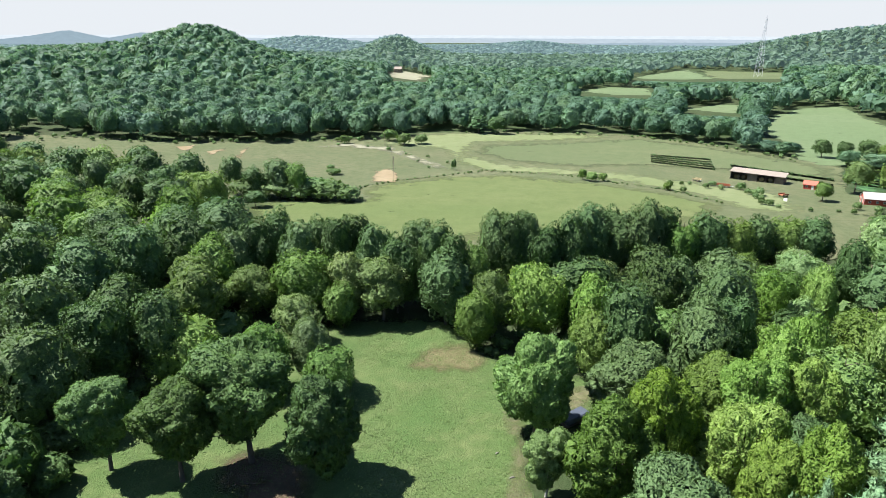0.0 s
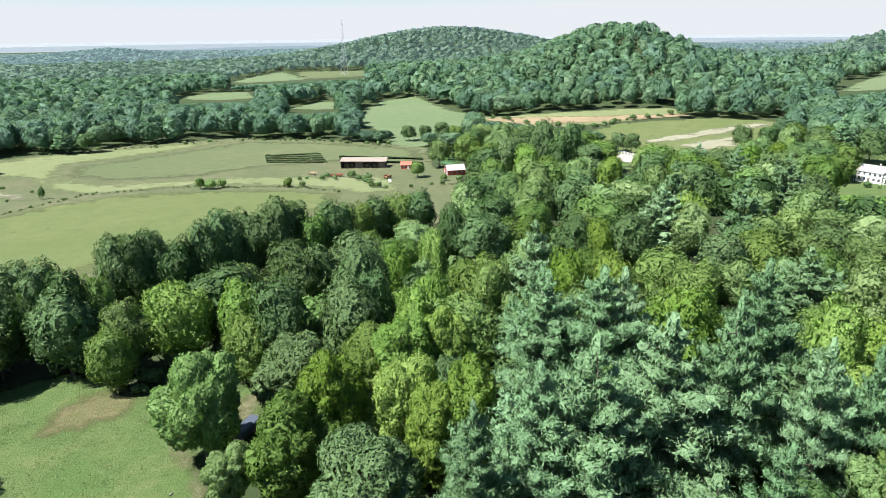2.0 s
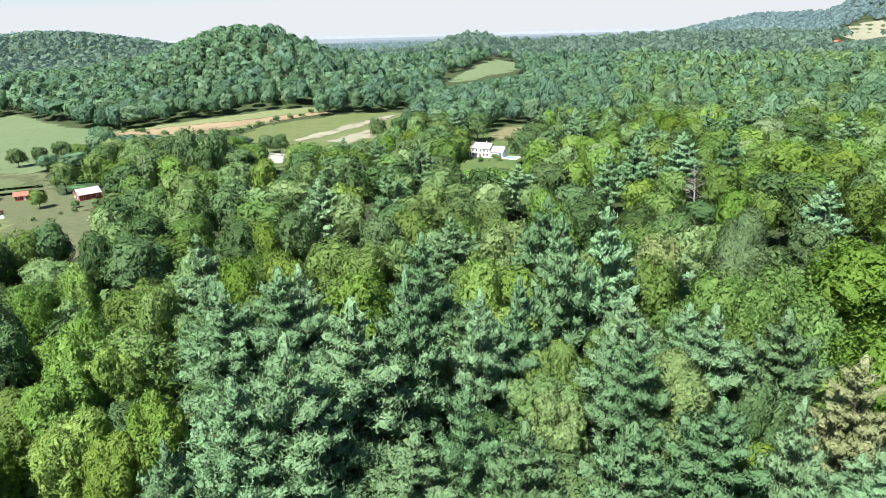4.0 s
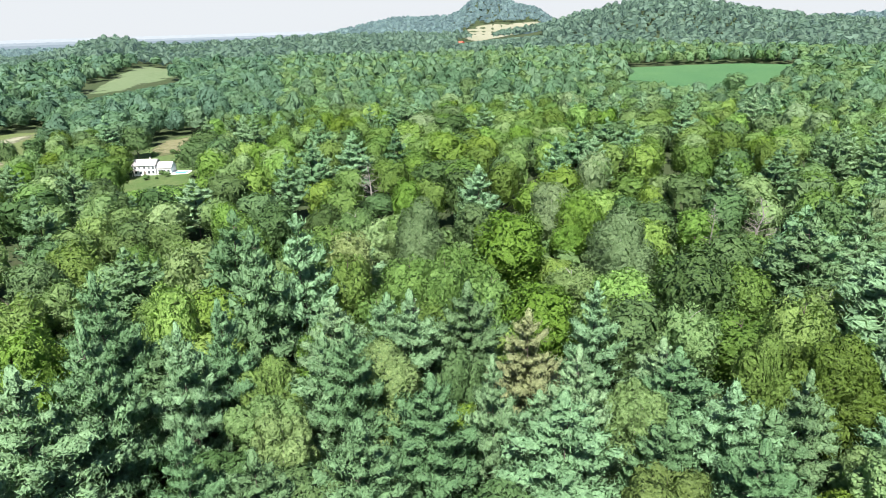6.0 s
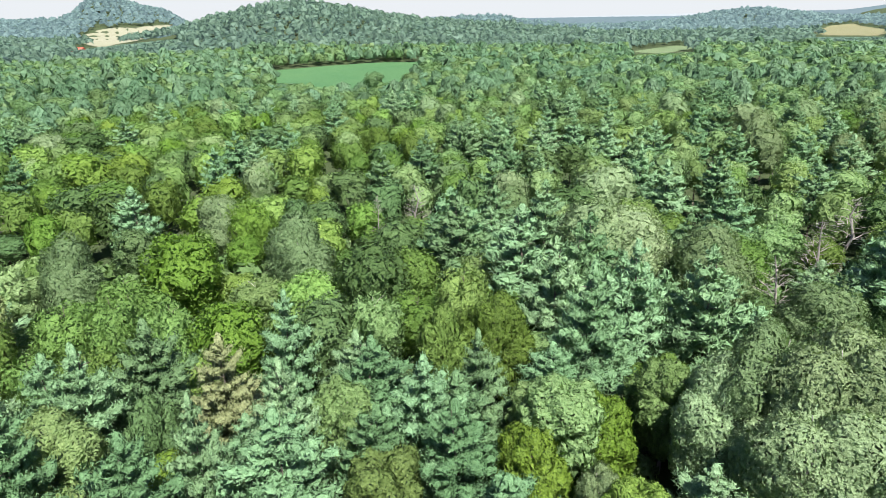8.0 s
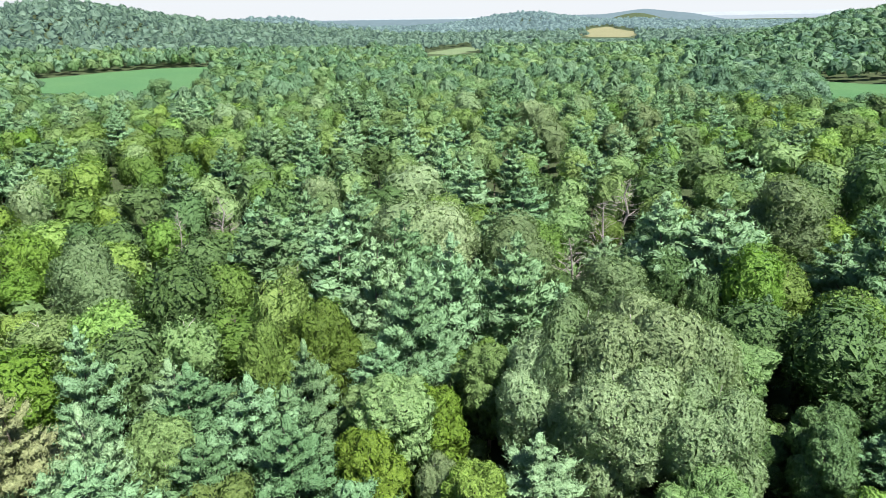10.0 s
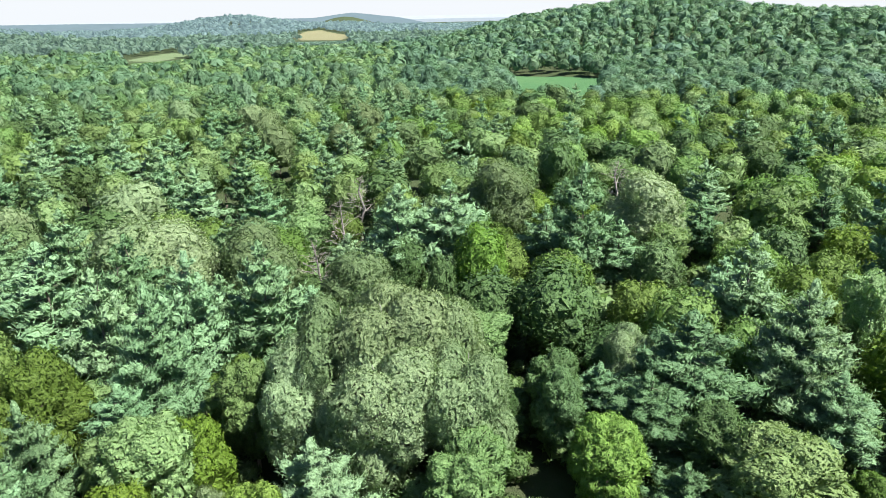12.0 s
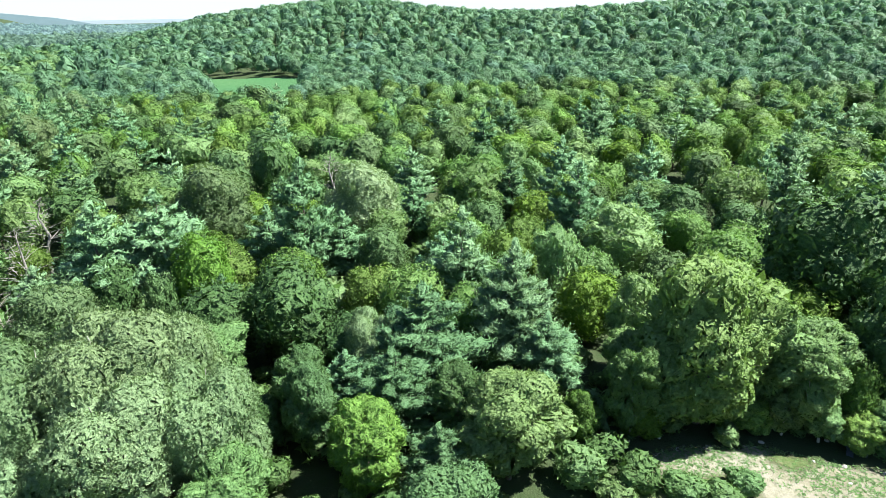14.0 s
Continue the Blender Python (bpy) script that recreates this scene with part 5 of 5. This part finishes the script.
part("door", slab(-0.5, 0.5, -3.84, -3.76, 0.1, 2.2), TIMBER, house, "dark front door")
part("porch_roof", slab(-5.7, -2.6, -5.4, -3.8, 2.6, 2.75), ROOF_WHITE, house)
for px in (-5.5, -4.1, -2.8):
    part("porch_post", slab(px - 0.07, px + 0.07, -5.3, -5.16, -0.3, 2.6), WHITE, house)
part("chimney", slab(1.6, 2.3, 0.3, 1.0, 6.2, 8.2), STONE, house, "pale stone chimney")
house.matrix_basis = house.matrix_basis @ Matrix.Scale(0.8, 4)
wing = gabled("house_wing", 254.0, 93.5, -93.4, 7.0, 6.5, 3.2, 5.6, WHITE, ROOF_WHITE, "lower white wing beside the farmhouse", "house")
for wx in (-2.2, 0.0, 2.2):
    window(wing, wx, -3.25, 0.9, 1.1, 1.3)
wing.matrix_basis = wing.matrix_basis @ Matrix.Scale(0.8, 4)
pool = place("swimming_pool", 252.9, 87.6, -93.4, "small blue garden pool with a white deck", "pool")
for bx0, bx1, by0, by1 in ((-3.6, -2.4, -3.2, 3.2), (2.4, 3.6, -3.2, 3.2), (-2.4, 2.4, -3.2, -2.0), (-2.4, 2.4, 2.0, 3.2)):
    part("deck", slab(bx0, bx1, by0, by1, -0.4, 0.15), WHITE, pool)
part("water", slab(-2.4, 2.4, -2.0, 2.0, -0.4, 0.05, 0), WATER, pool, "blue pool water")

# the farmyard
barn = gabled("barn", 148.6, 214.3, -20.0, 9.6, 7.0, 2.8, 5.0, RED, ROOF_WHITE, "red board barn with a pale metal roof", "barn")
part("door", slab(-4.92, -4.84, -1.3, 1.3, 0.0, 2.6), TIMBER, barn, "dark open barn doorway")
for s in (-1, 1):
    part("door_trim", slab(-4.96, -4.82, s * 1.4 - 0.12, s * 1.4 + 0.12, 0.0, 2.7), WHITE, barn, "white door trim")
    part("corner_board", slab(-4.88, -4.8, s * 3.4 - 0.12, s * 3.4 + 0.12, 0.0, 2.8), WHITE, barn, "white corner board")
for wx in (-2.6, 0.3, 3.0):
    window(barn, wx, -3.5, 1.0, 0.8, 0.8)
barn.matrix_basis = barn.matrix_basis @ Matrix.Scale(0.78, 4)
coop = gabled("hen_house", 141.0, 241.0, -35.5, 4.4, 3.2, 1.9, 3.0, RED, ROOF_RED, "small red hen house with a red roof", "shed")
window(coop, -1.0, -1.6, 0.8, 0.6, 0.6)
part("door", slab(0.6, 1.4, -1.68, -1.61, 0.1, 1.7), WHITE, coop, "white hen house door")

pole_barn = place("pole_barn", 128.5, 257.5, -37.0, "long open-fronted timber shed with a weathered roof", "shed")
part("roof", slab(-10.6, 10.6, -3.6, 3.6, 3.5, 3.65, 0.02, Matrix.Rotation(radians(5), 4, "X")), ROOF_TAN, pole_barn)
part("back_wall", slab(-10.2, 10.2, 2.9, 3.05, -0.4, 3.6), TIMBER, pole_barn)
for px in (-10.2, 10.05):
    part("side_wall", slab(px, px + 0.15, -2.6, 2.9, -0.4, 3.4), TIMBER, pole_barn)
for px in (-10.1, -6.8, -3.4, 0.0, 3.4, 6.8, 10.0):
    part("post", slab(px - 0.11, px + 0.11, -3.2, -2.98, -0.4, 3.2), TIMBER, pole_barn)
for px in (-3.4, 6.8):
    part("partition", slab(px - 0.06, px + 3.2, -2.9, -2.8, -0.4, 3.0), TIMBER, pole_barn)


def drum(radius, long, sides=18):
    bm = bmesh.new()
    bmesh.ops.create_cone(bm, cap_ends=True, segments=sides, radius1=radius, radius2=radius, depth=long, matrix=Matrix.Rotation(radians(90), 4, "X"))
    bmesh.ops.bevel(bm, geom=list(bm.edges), offset=0.06, segments=1, affect="EDGES")
    return bm


turned = Matrix.Rotation(radians(-37), 4, "Z")
for along, deep_in in ((-8.2, 0.2), (-5.4, 0.6), (-1.2, -1.0), (1.6, -1.1), (4.8, -0.4), (8.4, 0.0)):
    spot = turned @ Vector((along, deep_in, 0))
    bx, by = 128.5 + spot.x, 257.5 + spot.y
    bale = place("hay_bale", bx, by, -37.0 + along * 3, "round tan hay bale under the open shed", "bale", "hay bales")
    bmd = drum(0.85, 1.4)
    bmesh.ops.translate(bmd, vec=(0, 0, 0.8), verts=list(bmd.verts))
    part("bale", bmd, HAYBALE, bale)


def wagon(x, y, turn, long, colour, label):
    """A flat farm trailer with sides, drawbar and wheels."""
    root = place("farm_wagon", x, y, turn, label, "trailer", "farm wagons")
    part("bed", slab(-long / 2, long / 2, -1.0, 1.0, 0.7, 0.85), colour, root)
    for s in (-1, 1):
        part("side_board", slab(-long / 2, long / 2, s * 1.0 - 0.04, s * 1.0 + 0.04, 0.85, 1.25), colour, root)
        for wx in (-long * 0.3, long * 0.3):
            w = drum(0.36, 0.24, 12)
            bmesh.ops.translate(w, vec=(wx, s * 0.9, 0.34), verts=list(w.verts))
            part("wheel", w, TIMBER, root, "dark rubber wheel")
    part("drawbar", slab(long / 2, long / 2 + 1.4, -0.06, 0.06, 0.55, 0.67), STEEL, root)


wagon(107.5, 241.5, -30, 5.0, RUST, "rusty red farm wagon in the meadow")
wagon(102.0, 254.0, -60, 3.2, HAYBALE, "weathered flat wagon in the meadow")
wagon(122.0, 224.0, 20, 3.0, RUST, "small rusty trailer beside the yard")
wagon(141.8, 231.5, -20, 2.6, WHITE, "pale trailer on the farmyard grass")
wagon(150.5, 222.5, 10, 3.0, RUST, "rusty trailer near the barn")
pile = place("board_pile", 119.5, 217.5, 62, "stack of pale weathered boards on the grass", "boards")
for k in range(5):
    part("board", slab(-2.4 + 0.2 * k, 2.2 + 0.15 * k, -0.5 + 0.22 * k, -0.3 + 0.22 * k, -0.1 + 0.05 * (k % 2), 0.12 + 0.06 * (k % 3)), WHITE, pile)

# the drive with its white rail
road = field("drive", ((229, 207), (237, 205.5), (240, 199), (237, 191), (227, 183), (222, 184), (224, 191), (229, 197)), GRAVEL, "pale gravel drive at the wood's edge", 0.3, 3.0, 1.0, True)
rail = place("rail_fence", 238.5, 199.0, -97.0, "low white rail fence along the drive", "fence")
for k in range(8):
    part("post", slab(-7 + 2 * k - 0.08, -7 + 2 * k + 0.08, -0.08, 0.08, -0.4, 1.1), WHITE, rail)
for z in (0.5, 0.95):
    part("rail", slab(-7.1, 7.1, -0.14, -0.09, z, z + 0.14), WHITE, rail)

# far houses
for name, hx, hy, turn, long, wallm, roofm, label in (
    ("farmhouse", 640.0, 177.5, 70, 11, HAYBALE, ROOF_TAN, "far tan house with a brown roof among trees"),
    ("farmhouse", 653.0, -32.0, 60, 10, WHITE, ROOF_WHITE, "far white house with a pale roof among trees"),
    ("barn", 1135.0, -105.0, 40, 24, RED, ROOF_RED, "far red barn below a stubble field"),
    ("farmhouse", -84.0, 888.0, 10, 12, TIMBER, ROOF_TAN, "far brown house beside a stubble field"),
    ("farmhouse", -66.0, 892.0, -10, 10, TIMBER, ROOF_TAN, "far brown house beside a stubble field"),
    ("farmhouse", 155.0, 492.0, 20, 10, WHITE, ROOF_WHITE, "white-roofed house half hidden in trees"),
    ("farmhouse", 235.0, 911.0, 0, 14, WHITE, ROOF_WHITE, "far white house half hidden in trees"),
):
    h = gabled(name, hx, hy, turn, long, 8, 4.6, 7.5, wallm, roofm, label, "house" if name == "farmhouse" else "barn", "far houses")
    for wx in (-0.3, 0.0, 0.3):
        window(h, wx * long, -4.0, 1.2, 1.1, 1.4)

# the lattice mast
mast = place("lattice_mast", 388.1, 820.9, 20, "tall grey steel lattice radio mast", "mast")


def strut(a, b, r):
    v, t = tube([a, b], (r, r), 4)
    bm = bmesh.new()
    vs = [bm.verts.new(c) for c in v.tolist()]
    for f in t.tolist():
        bm.faces.new([vs[i] for i in f])
    return bm


def mast_leg(k, z):
    r = 4.2 * (1 - z / 68.0) + 0.7
    return np.array([r * math.cos(k * math.pi / 2 + 0.78), r * math.sin(k * math.pi / 2 + 0.78), z])


LEVELS = [0, 7, 14, 20, 26, 32, 38, 44, 50, 56, 62, 68]
for k in range(4):
    part("leg", strut(mast_leg(k, -1), mast_leg(k, 68), 0.17), STEEL, mast)
    for z0, z1 in zip(LEVELS, LEVELS[1:]):
        part("brace", strut(mast_leg(k, z0), mast_leg(k + 1, z1), 0.09), STEEL, mast)
        part("brace", strut(mast_leg(k + 1, z0), mast_leg(k, z1), 0.09), STEEL, mast)
part("antenna", strut(np.array([0, 0, 66]), np.array([0, 0, 72]), 0.2), STEEL, mast)

# poles in the meadow
for px, py in ((-20.7, 245.1), (-24.1, 278.0), (-31.0, 318.0)):
    pole = place("utility_pole", px, py, 10, "weathered wooden utility pole in the meadow", "pole", "utility poles")
    part("pole", strut(np.array([0, 0, -0.5]), np.array([0, 0, 9.0]), 0.1), TIMBER, pole)
    part("crossarm", slab(-0.9, 0.9, -0.06, 0.06, 8.3, 8.42), TIMBER, pole)


# ---- hedges, crop rows and scrub ----
def leafy_row(name, x0, y0, x1, y1, high, wide, kind, label, category, group, seed):
    """A low row of bushes in one line."""
    rng = np.random.default_rng(seed)
    long = math.hypot(x1 - x0, y1 - y0)
    n = int(long * 1.6)
    f = rng.uniform(0, 1, n)
    c = np.stack([(f - 0.5) * long, rng.normal(0, wide * 0.2, n), rng.uniform(0.3, 0.75, n) * high], 1)
    out = unit(np.stack([0 * f, rng.standard_normal(n), 0.8 + 0 * f], 1))
    corners, lie = cards_on(rng, c, np.full((n, 1), high * 0.4), out, int(long * 36), 0.5, 0.4)
    steps = np.linspace(-0.5, 0.5, int(long * 1.2) + 2)
    core, ct = tube([(s * long, 0.1 * rng.standard_normal(), high * 0.4) for s in steps], rng.uniform(0.3, 0.42, len(steps)) * high, 7)
    x, y = (x0 + x1) / 2, (y0 + y1) / 2
    a = math.atan2(y1 - y0, x1 - x0)
    z0 = float(ground_z(x, y))
    lie = np.concatenate([unit((core - (0, 0, high * 0.35)) * (0, 1, 1) + (0, 0, 0.05)), lie])
    ct = np.concatenate([ct, len(core) + np.arange(len(corners)).reshape(-1, 3)])
    corners = np.concatenate([core, corners])
    wx, wy = corners[:, 0] * math.cos(a) + x, corners[:, 0] * math.sin(a) + y
    corners[:, 2] += ground_z(wx, wy) - z0
    ob = new(name, mesh_np(name, corners, ct, [LEAF[kind]], face=lie))
    ob.matrix_basis = pose(x, y, z0 + 0.15, 0, 0, math.degrees(a))
    return tagged(ob, label, category, group)


def rows_between(a, b, c, d, count, high, kind, label, seed):
    for k in range(count):
        f = k / (count - 1)
        p, q = Vector(a).lerp(Vector(d), f), Vector(b).lerp(Vector(c), f)
        leafy_row("hedge", p.x, p.y, q.x, q.y, high, 1.2, kind, label, "hedge", "planted hedges", seed + k)


rows_between((97.6, 300), (120.3, 281.3), (128.2, 305.7), (102.9, 318.3), 5, 0.95, "oak", "dark green row of berry bushes in the mown field", 60)
rows_between((127.1, 280.9), (153, 246.6), (159.6, 257), (131.5, 290.6), 2, 1.3, "oak", "low dark green crop row behind the shed", 70)
rows_between((163.6, 249.7), (173.6, 237.9), (198.8, 275.9), (185.9, 293), 8, 1.2, "maple", "green vegetable row in the garden plot", 80)


def scrub(name, places, size, label, seed, kind="shrub"):
    """Scattered low bushes in one mesh."""
    rng = np.random.default_rng(seed)
    vs, ts, fs, trees, at = [], [], [], [], 0
    for x, y in places:
        v, t, f = crown_shape(kind, 2, int(rng.integers(0, 5)))
        k = size * rng.uniform(0.4, 1.3)
        vs.append(v * (k * rng.uniform(0.7, 1.3), k, k) + (x, y, float(ground_z(x, y)) + 0.1))
        ts.append(t + at)
        fs.append(f)
        trees.append(np.full(len(t), rng.uniform()))
        at += len(v)
    me = mesh_np(name, np.concatenate(vs), np.concatenate(ts), [LEAF[kind]], tree=np.concatenate(trees), face=np.concatenate(fs))
    return tagged(new(name, me), label, "scrub", kind="stuff")


def along(points, gap, spread, seed):
    rng = np.random.default_rng(seed)
    out = []
    for a, b in zip(points, points[1:]):
        n = max(1, int(math.dist(a, b) / gap))
        for f in (np.arange(n) + rng.uniform(0, 1, n)) / n:
            out.append((a[0] + (b[0] - a[0]) * f + rng.normal(0, spread), a[1] + (b[1] - a[1]) * f + rng.normal(0, spread)))
    return out


scrub("hedgerow", along(((-28, 204), (-33, 224), (-20, 240), (2, 258), (17, 270), (50, 262), (69, 245), (86, 229), (94, 209)), 1.1, 0.7, 0), 0.17, "bushy hedgerow between pasture and meadow", 0)
scrub("hedgerow", along(((-222, 315), (-186, 315), (-128, 319), (-94, 329), (-58, 341), (-29, 355)), 3.2, 3, 1), 0.5, "low bushes along the foot of the wooded hill", 17)
scrub("hedgerow", along(((13, 382), (72, 386), (110, 378), (143, 349), (171, 303)), 3, 2.5, 74), 0.42, "low bushes along the tree belt", 9)
scrub("hedgerow", along(((-66, 320), (-54, 332), (-29, 328), (-8, 294), (2, 273)), 6, 3, 20), 0.35, "scattered bushes along the dry track", 60)
scrub("hedgerow", along(((275, 368), (272, 304), (284, 267), (316, 276), (376, 265)), 5, 2, 67), 0.7, "low bushes along the ploughed strip", 26)
scrub("hedgerow", along(((296, 110), (295, 99), (279, 99), (269, 88), (244, 99), (243, 92)), 3, 2, 18), 0.5, "garden bushes behind the white house", 82)
scrub("scrub", along(((87, 246), (101, 241), (110, 233), (111, 206), (127, 199), (142, 203)), 3.5, 3, 74), 0.6, "scattered scrub around the farmyard", 57)
scrub("scrub", along(((1, 108), (6, 99), (11, 92), (17, 83)), 2, 1, 35), 0.35, "low scrub at the edge of the clearing", 34)
scrub("scrub", along(((-47, 59), (-47, 65), (-47, 70), (-43, 74)), 2, 2.5, 62), 0.6, "low weedy scrub beside the clearing", 69)


# ---- ground cover and small things ----
def tufts(name, poly, count, tall, kind, label, seed):
    """Grass tufts over open ground: three bent blades each."""
    rng = np.random.default_rng(seed)
    p = np.array(poly)
    lo, hi = p.min(0), p.max(0)
    xy = rng.uniform(lo, hi, (count * 4, 2))
    xy = xy[inside(xy[:, 0], xy[:, 1], poly)]
    dens = np.array([noise.noise(Vector((a * 0.12, b * 0.12, 0.0))) for a, b in xy])
    xy = xy[dens > rng.uniform(-0.45, 0.35, len(xy))][:count]
    n = len(xy)
    base = np.column_stack([xy, ground_z(xy[:, 0], xy[:, 1]) + 0.06])
    vs = []
    for _ in range(3):
        a = rng.uniform(0, 6.28, n)
        d = np.stack([np.cos(a), np.sin(a), 0 * a], 1)
        s = np.stack([-np.sin(a), np.cos(a), 0 * a], 1)
        h = tall * rng.uniform(0.5, 1.3, (n, 1))
        vs.append(np.stack([base - s * h * 0.35, base + s * h * 0.35, base + d * h * 1.3 + (0, 0, 0.4) * h], 1))
    tri = np.concatenate(vs)
    down = np.cross(tri[:, 1] - tri[:, 0], tri[:, 2] - tri[:, 0])[:, 2] < 0
    tri[down] = tri[down][:, ::-1]
    v = tri.reshape(-1, 3)
    t = np.arange(len(v)).reshape(-1, 3)
    me = mesh_np(name, v, t, [LEAF[kind]], face=np.tile((0.0, 0.0, 1.0), (len(v), 1)))
    return tagged(new(name, me), label, "grass", kind="stuff")


tufts("grass", OPEN_CLEARING, 16000, 0.2, "grass", "rough tufted grass over the clearing", 3)
tufts("weeds", OPEN_BANK, 2600, 0.3, "shrub", "green weeds over the sandy bank", 4)


def boulder(name, x, y, size, material, label, seed):
    rng = np.random.default_rng(seed)
    bv, bt = BALL[1]
    v = bv * (1 + 0.22 * rng.standard_normal((len(bv), 1)) * 0.6) * size * rng.uniform(0.6, 1.2, 3) * (1, 1, 0.6)
    ob = new(name, mesh_np(name, v, bt, [material]))
    ob.matrix_basis = pose(x, y, float(ground_z(x, y)) + size * 0.15 + 0.06, 0, 0, seed * 40)
    return tagged(ob, label, "rock", "rocks on the sandy bank")


for k, (x, y, s) in enumerate(((-57.0, -49.0, 0.35), (-58.5, -53.5, 0.28), (-54.2, -50.6, 0.22), (-50.6, -55.0, 0.3), (-47.4, -57.5, 0.25), (-60.5, -47.0, 0.3), (-55.5, -46.5, 0.2))):
    boulder("rock", x, y, s, STONE, "pale rough rock on the sandy bank", k)

heap = place("scrap_heap", -60.2, -51.0, 25, "heap of crumpled dull grey sheets beside the trees", "scrap", sink=0.1)
rs = random.Random(8)
for k in range(9):
    m = Matrix.Translation((rs.uniform(-0.9, 0.9), rs.uniform(-0.7, 0.7), 0.15 + 0.1 * k)) @ Euler((rs.uniform(-0.4, 0.4), rs.uniform(-0.4, 0.4), rs.uniform(0, 3))).to_matrix().to_4x4()
    sheet = bmesh.new()
    bmesh.ops.create_grid(sheet, x_segments=6, y_segments=4, size=0.5, matrix=Matrix.Diagonal((rs.uniform(1.2, 2.0), rs.uniform(0.7, 1.2), 1, 1)))
    for w in sheet.verts:
        w.co.z += 0.07 * math.sin(w.co.x * 9 + k) + rs.uniform(-0.03, 0.03)
    bmesh.ops.solidify(sheet, geom=list(sheet.faces), thickness=0.02)
    bmesh.ops.transform(sheet, matrix=m, verts=list(sheet.verts))
    part("sheet", sheet, TARP, heap, "crumpled dull grey sheet")

trailer = place("covered_trailer", 18.0, 76.0, 35, "blue-grey tarpaulin over a low trailer under the maples", "trailer", sink=0.15)
cover = slab(-2.2, 2.2, -1.0, 1.0, 0.45, 1.3, 0.2)
part("tarpaulin", cover, TARP, trailer, "blue-grey tarpaulin")
part("bed", slab(-2.4, 2.4, -1.05, 1.05, 0.32, 0.45), TIMBER, trailer)
for s in (-1, 1):
    w = drum(0.33, 0.2, 12)
    bmesh.ops.translate(w, vec=(0.2, s * 0.95, 0.33), verts=list(w.verts))
    part("wheel", w, TIMBER, trailer, "dark rubber wheel")

for k, (x, y, turn, long) in enumerate(((6.7, 68.7, 40, 0.6), (8.2, 64.0, 15, 0.7), (14.5, 80.5, 70, 2.4))):
    log = new("log", mesh_np("log", *tube([(-long / 2, 0, 0.1), (0, 0.06, 0.12), (long / 2, 0, 0.1)], (0.07, 0.09, 0.05), 7), [DEAD_WOOD]))
    log.matrix_basis = pose(x, y, float(ground_z(x, y)) + 0.06, 0, 0, turn)
    tagged(log, "bleached fallen branch on the grass", "log", "fallen branches")

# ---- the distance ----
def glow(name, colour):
    """Far land whose emission stands in for the haze before it."""
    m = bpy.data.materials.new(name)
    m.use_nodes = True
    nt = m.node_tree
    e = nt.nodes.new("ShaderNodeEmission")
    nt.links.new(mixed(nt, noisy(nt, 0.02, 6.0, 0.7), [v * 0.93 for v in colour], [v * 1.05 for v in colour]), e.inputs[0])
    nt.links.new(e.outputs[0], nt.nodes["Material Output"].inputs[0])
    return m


def skyline(outline, far, colour, label, seed):
    """A distant range: azimuths and heights of its crest in degrees over the horizon."""
    rng = np.random.default_rng(seed)
    az = np.arange(outline[0][0], outline[-1][0], 0.05)
    el = np.interp(az, [o[0] for o in outline], [o[1] for o in outline])
    kernel = np.hanning(25)
    el = np.convolve(np.pad(el, 12, "edge"), kernel / kernel.sum(), "valid")
    el += 0.018 * rng.standard_normal(len(el)) * 0.6
    a = np.radians(az)
    rows = []
    for back, top in ((-500, None), (-150, 0.6), (0, 1.0), (300, None)):
        d = far + back
        crest = 52.0 + far * np.tan(np.radians(el))
        z = np.full(len(a), -60.0) if top is None else -60 + (crest + 60) * top
        rows.append(np.stack([d * np.sin(a), d * np.cos(a), z], 1))
    v, n = np.concatenate(rows), len(a)
    i = np.concatenate([np.arange(n - 1) + n * r for r in range(3)])
    t = np.concatenate([np.stack([i, i + 1, i + n + 1], 1), np.stack([i, i + n + 1, i + n], 1)])
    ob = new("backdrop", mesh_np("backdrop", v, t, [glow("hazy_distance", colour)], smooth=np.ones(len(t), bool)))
    return tagged(ob, label, "hills", kind="structure")


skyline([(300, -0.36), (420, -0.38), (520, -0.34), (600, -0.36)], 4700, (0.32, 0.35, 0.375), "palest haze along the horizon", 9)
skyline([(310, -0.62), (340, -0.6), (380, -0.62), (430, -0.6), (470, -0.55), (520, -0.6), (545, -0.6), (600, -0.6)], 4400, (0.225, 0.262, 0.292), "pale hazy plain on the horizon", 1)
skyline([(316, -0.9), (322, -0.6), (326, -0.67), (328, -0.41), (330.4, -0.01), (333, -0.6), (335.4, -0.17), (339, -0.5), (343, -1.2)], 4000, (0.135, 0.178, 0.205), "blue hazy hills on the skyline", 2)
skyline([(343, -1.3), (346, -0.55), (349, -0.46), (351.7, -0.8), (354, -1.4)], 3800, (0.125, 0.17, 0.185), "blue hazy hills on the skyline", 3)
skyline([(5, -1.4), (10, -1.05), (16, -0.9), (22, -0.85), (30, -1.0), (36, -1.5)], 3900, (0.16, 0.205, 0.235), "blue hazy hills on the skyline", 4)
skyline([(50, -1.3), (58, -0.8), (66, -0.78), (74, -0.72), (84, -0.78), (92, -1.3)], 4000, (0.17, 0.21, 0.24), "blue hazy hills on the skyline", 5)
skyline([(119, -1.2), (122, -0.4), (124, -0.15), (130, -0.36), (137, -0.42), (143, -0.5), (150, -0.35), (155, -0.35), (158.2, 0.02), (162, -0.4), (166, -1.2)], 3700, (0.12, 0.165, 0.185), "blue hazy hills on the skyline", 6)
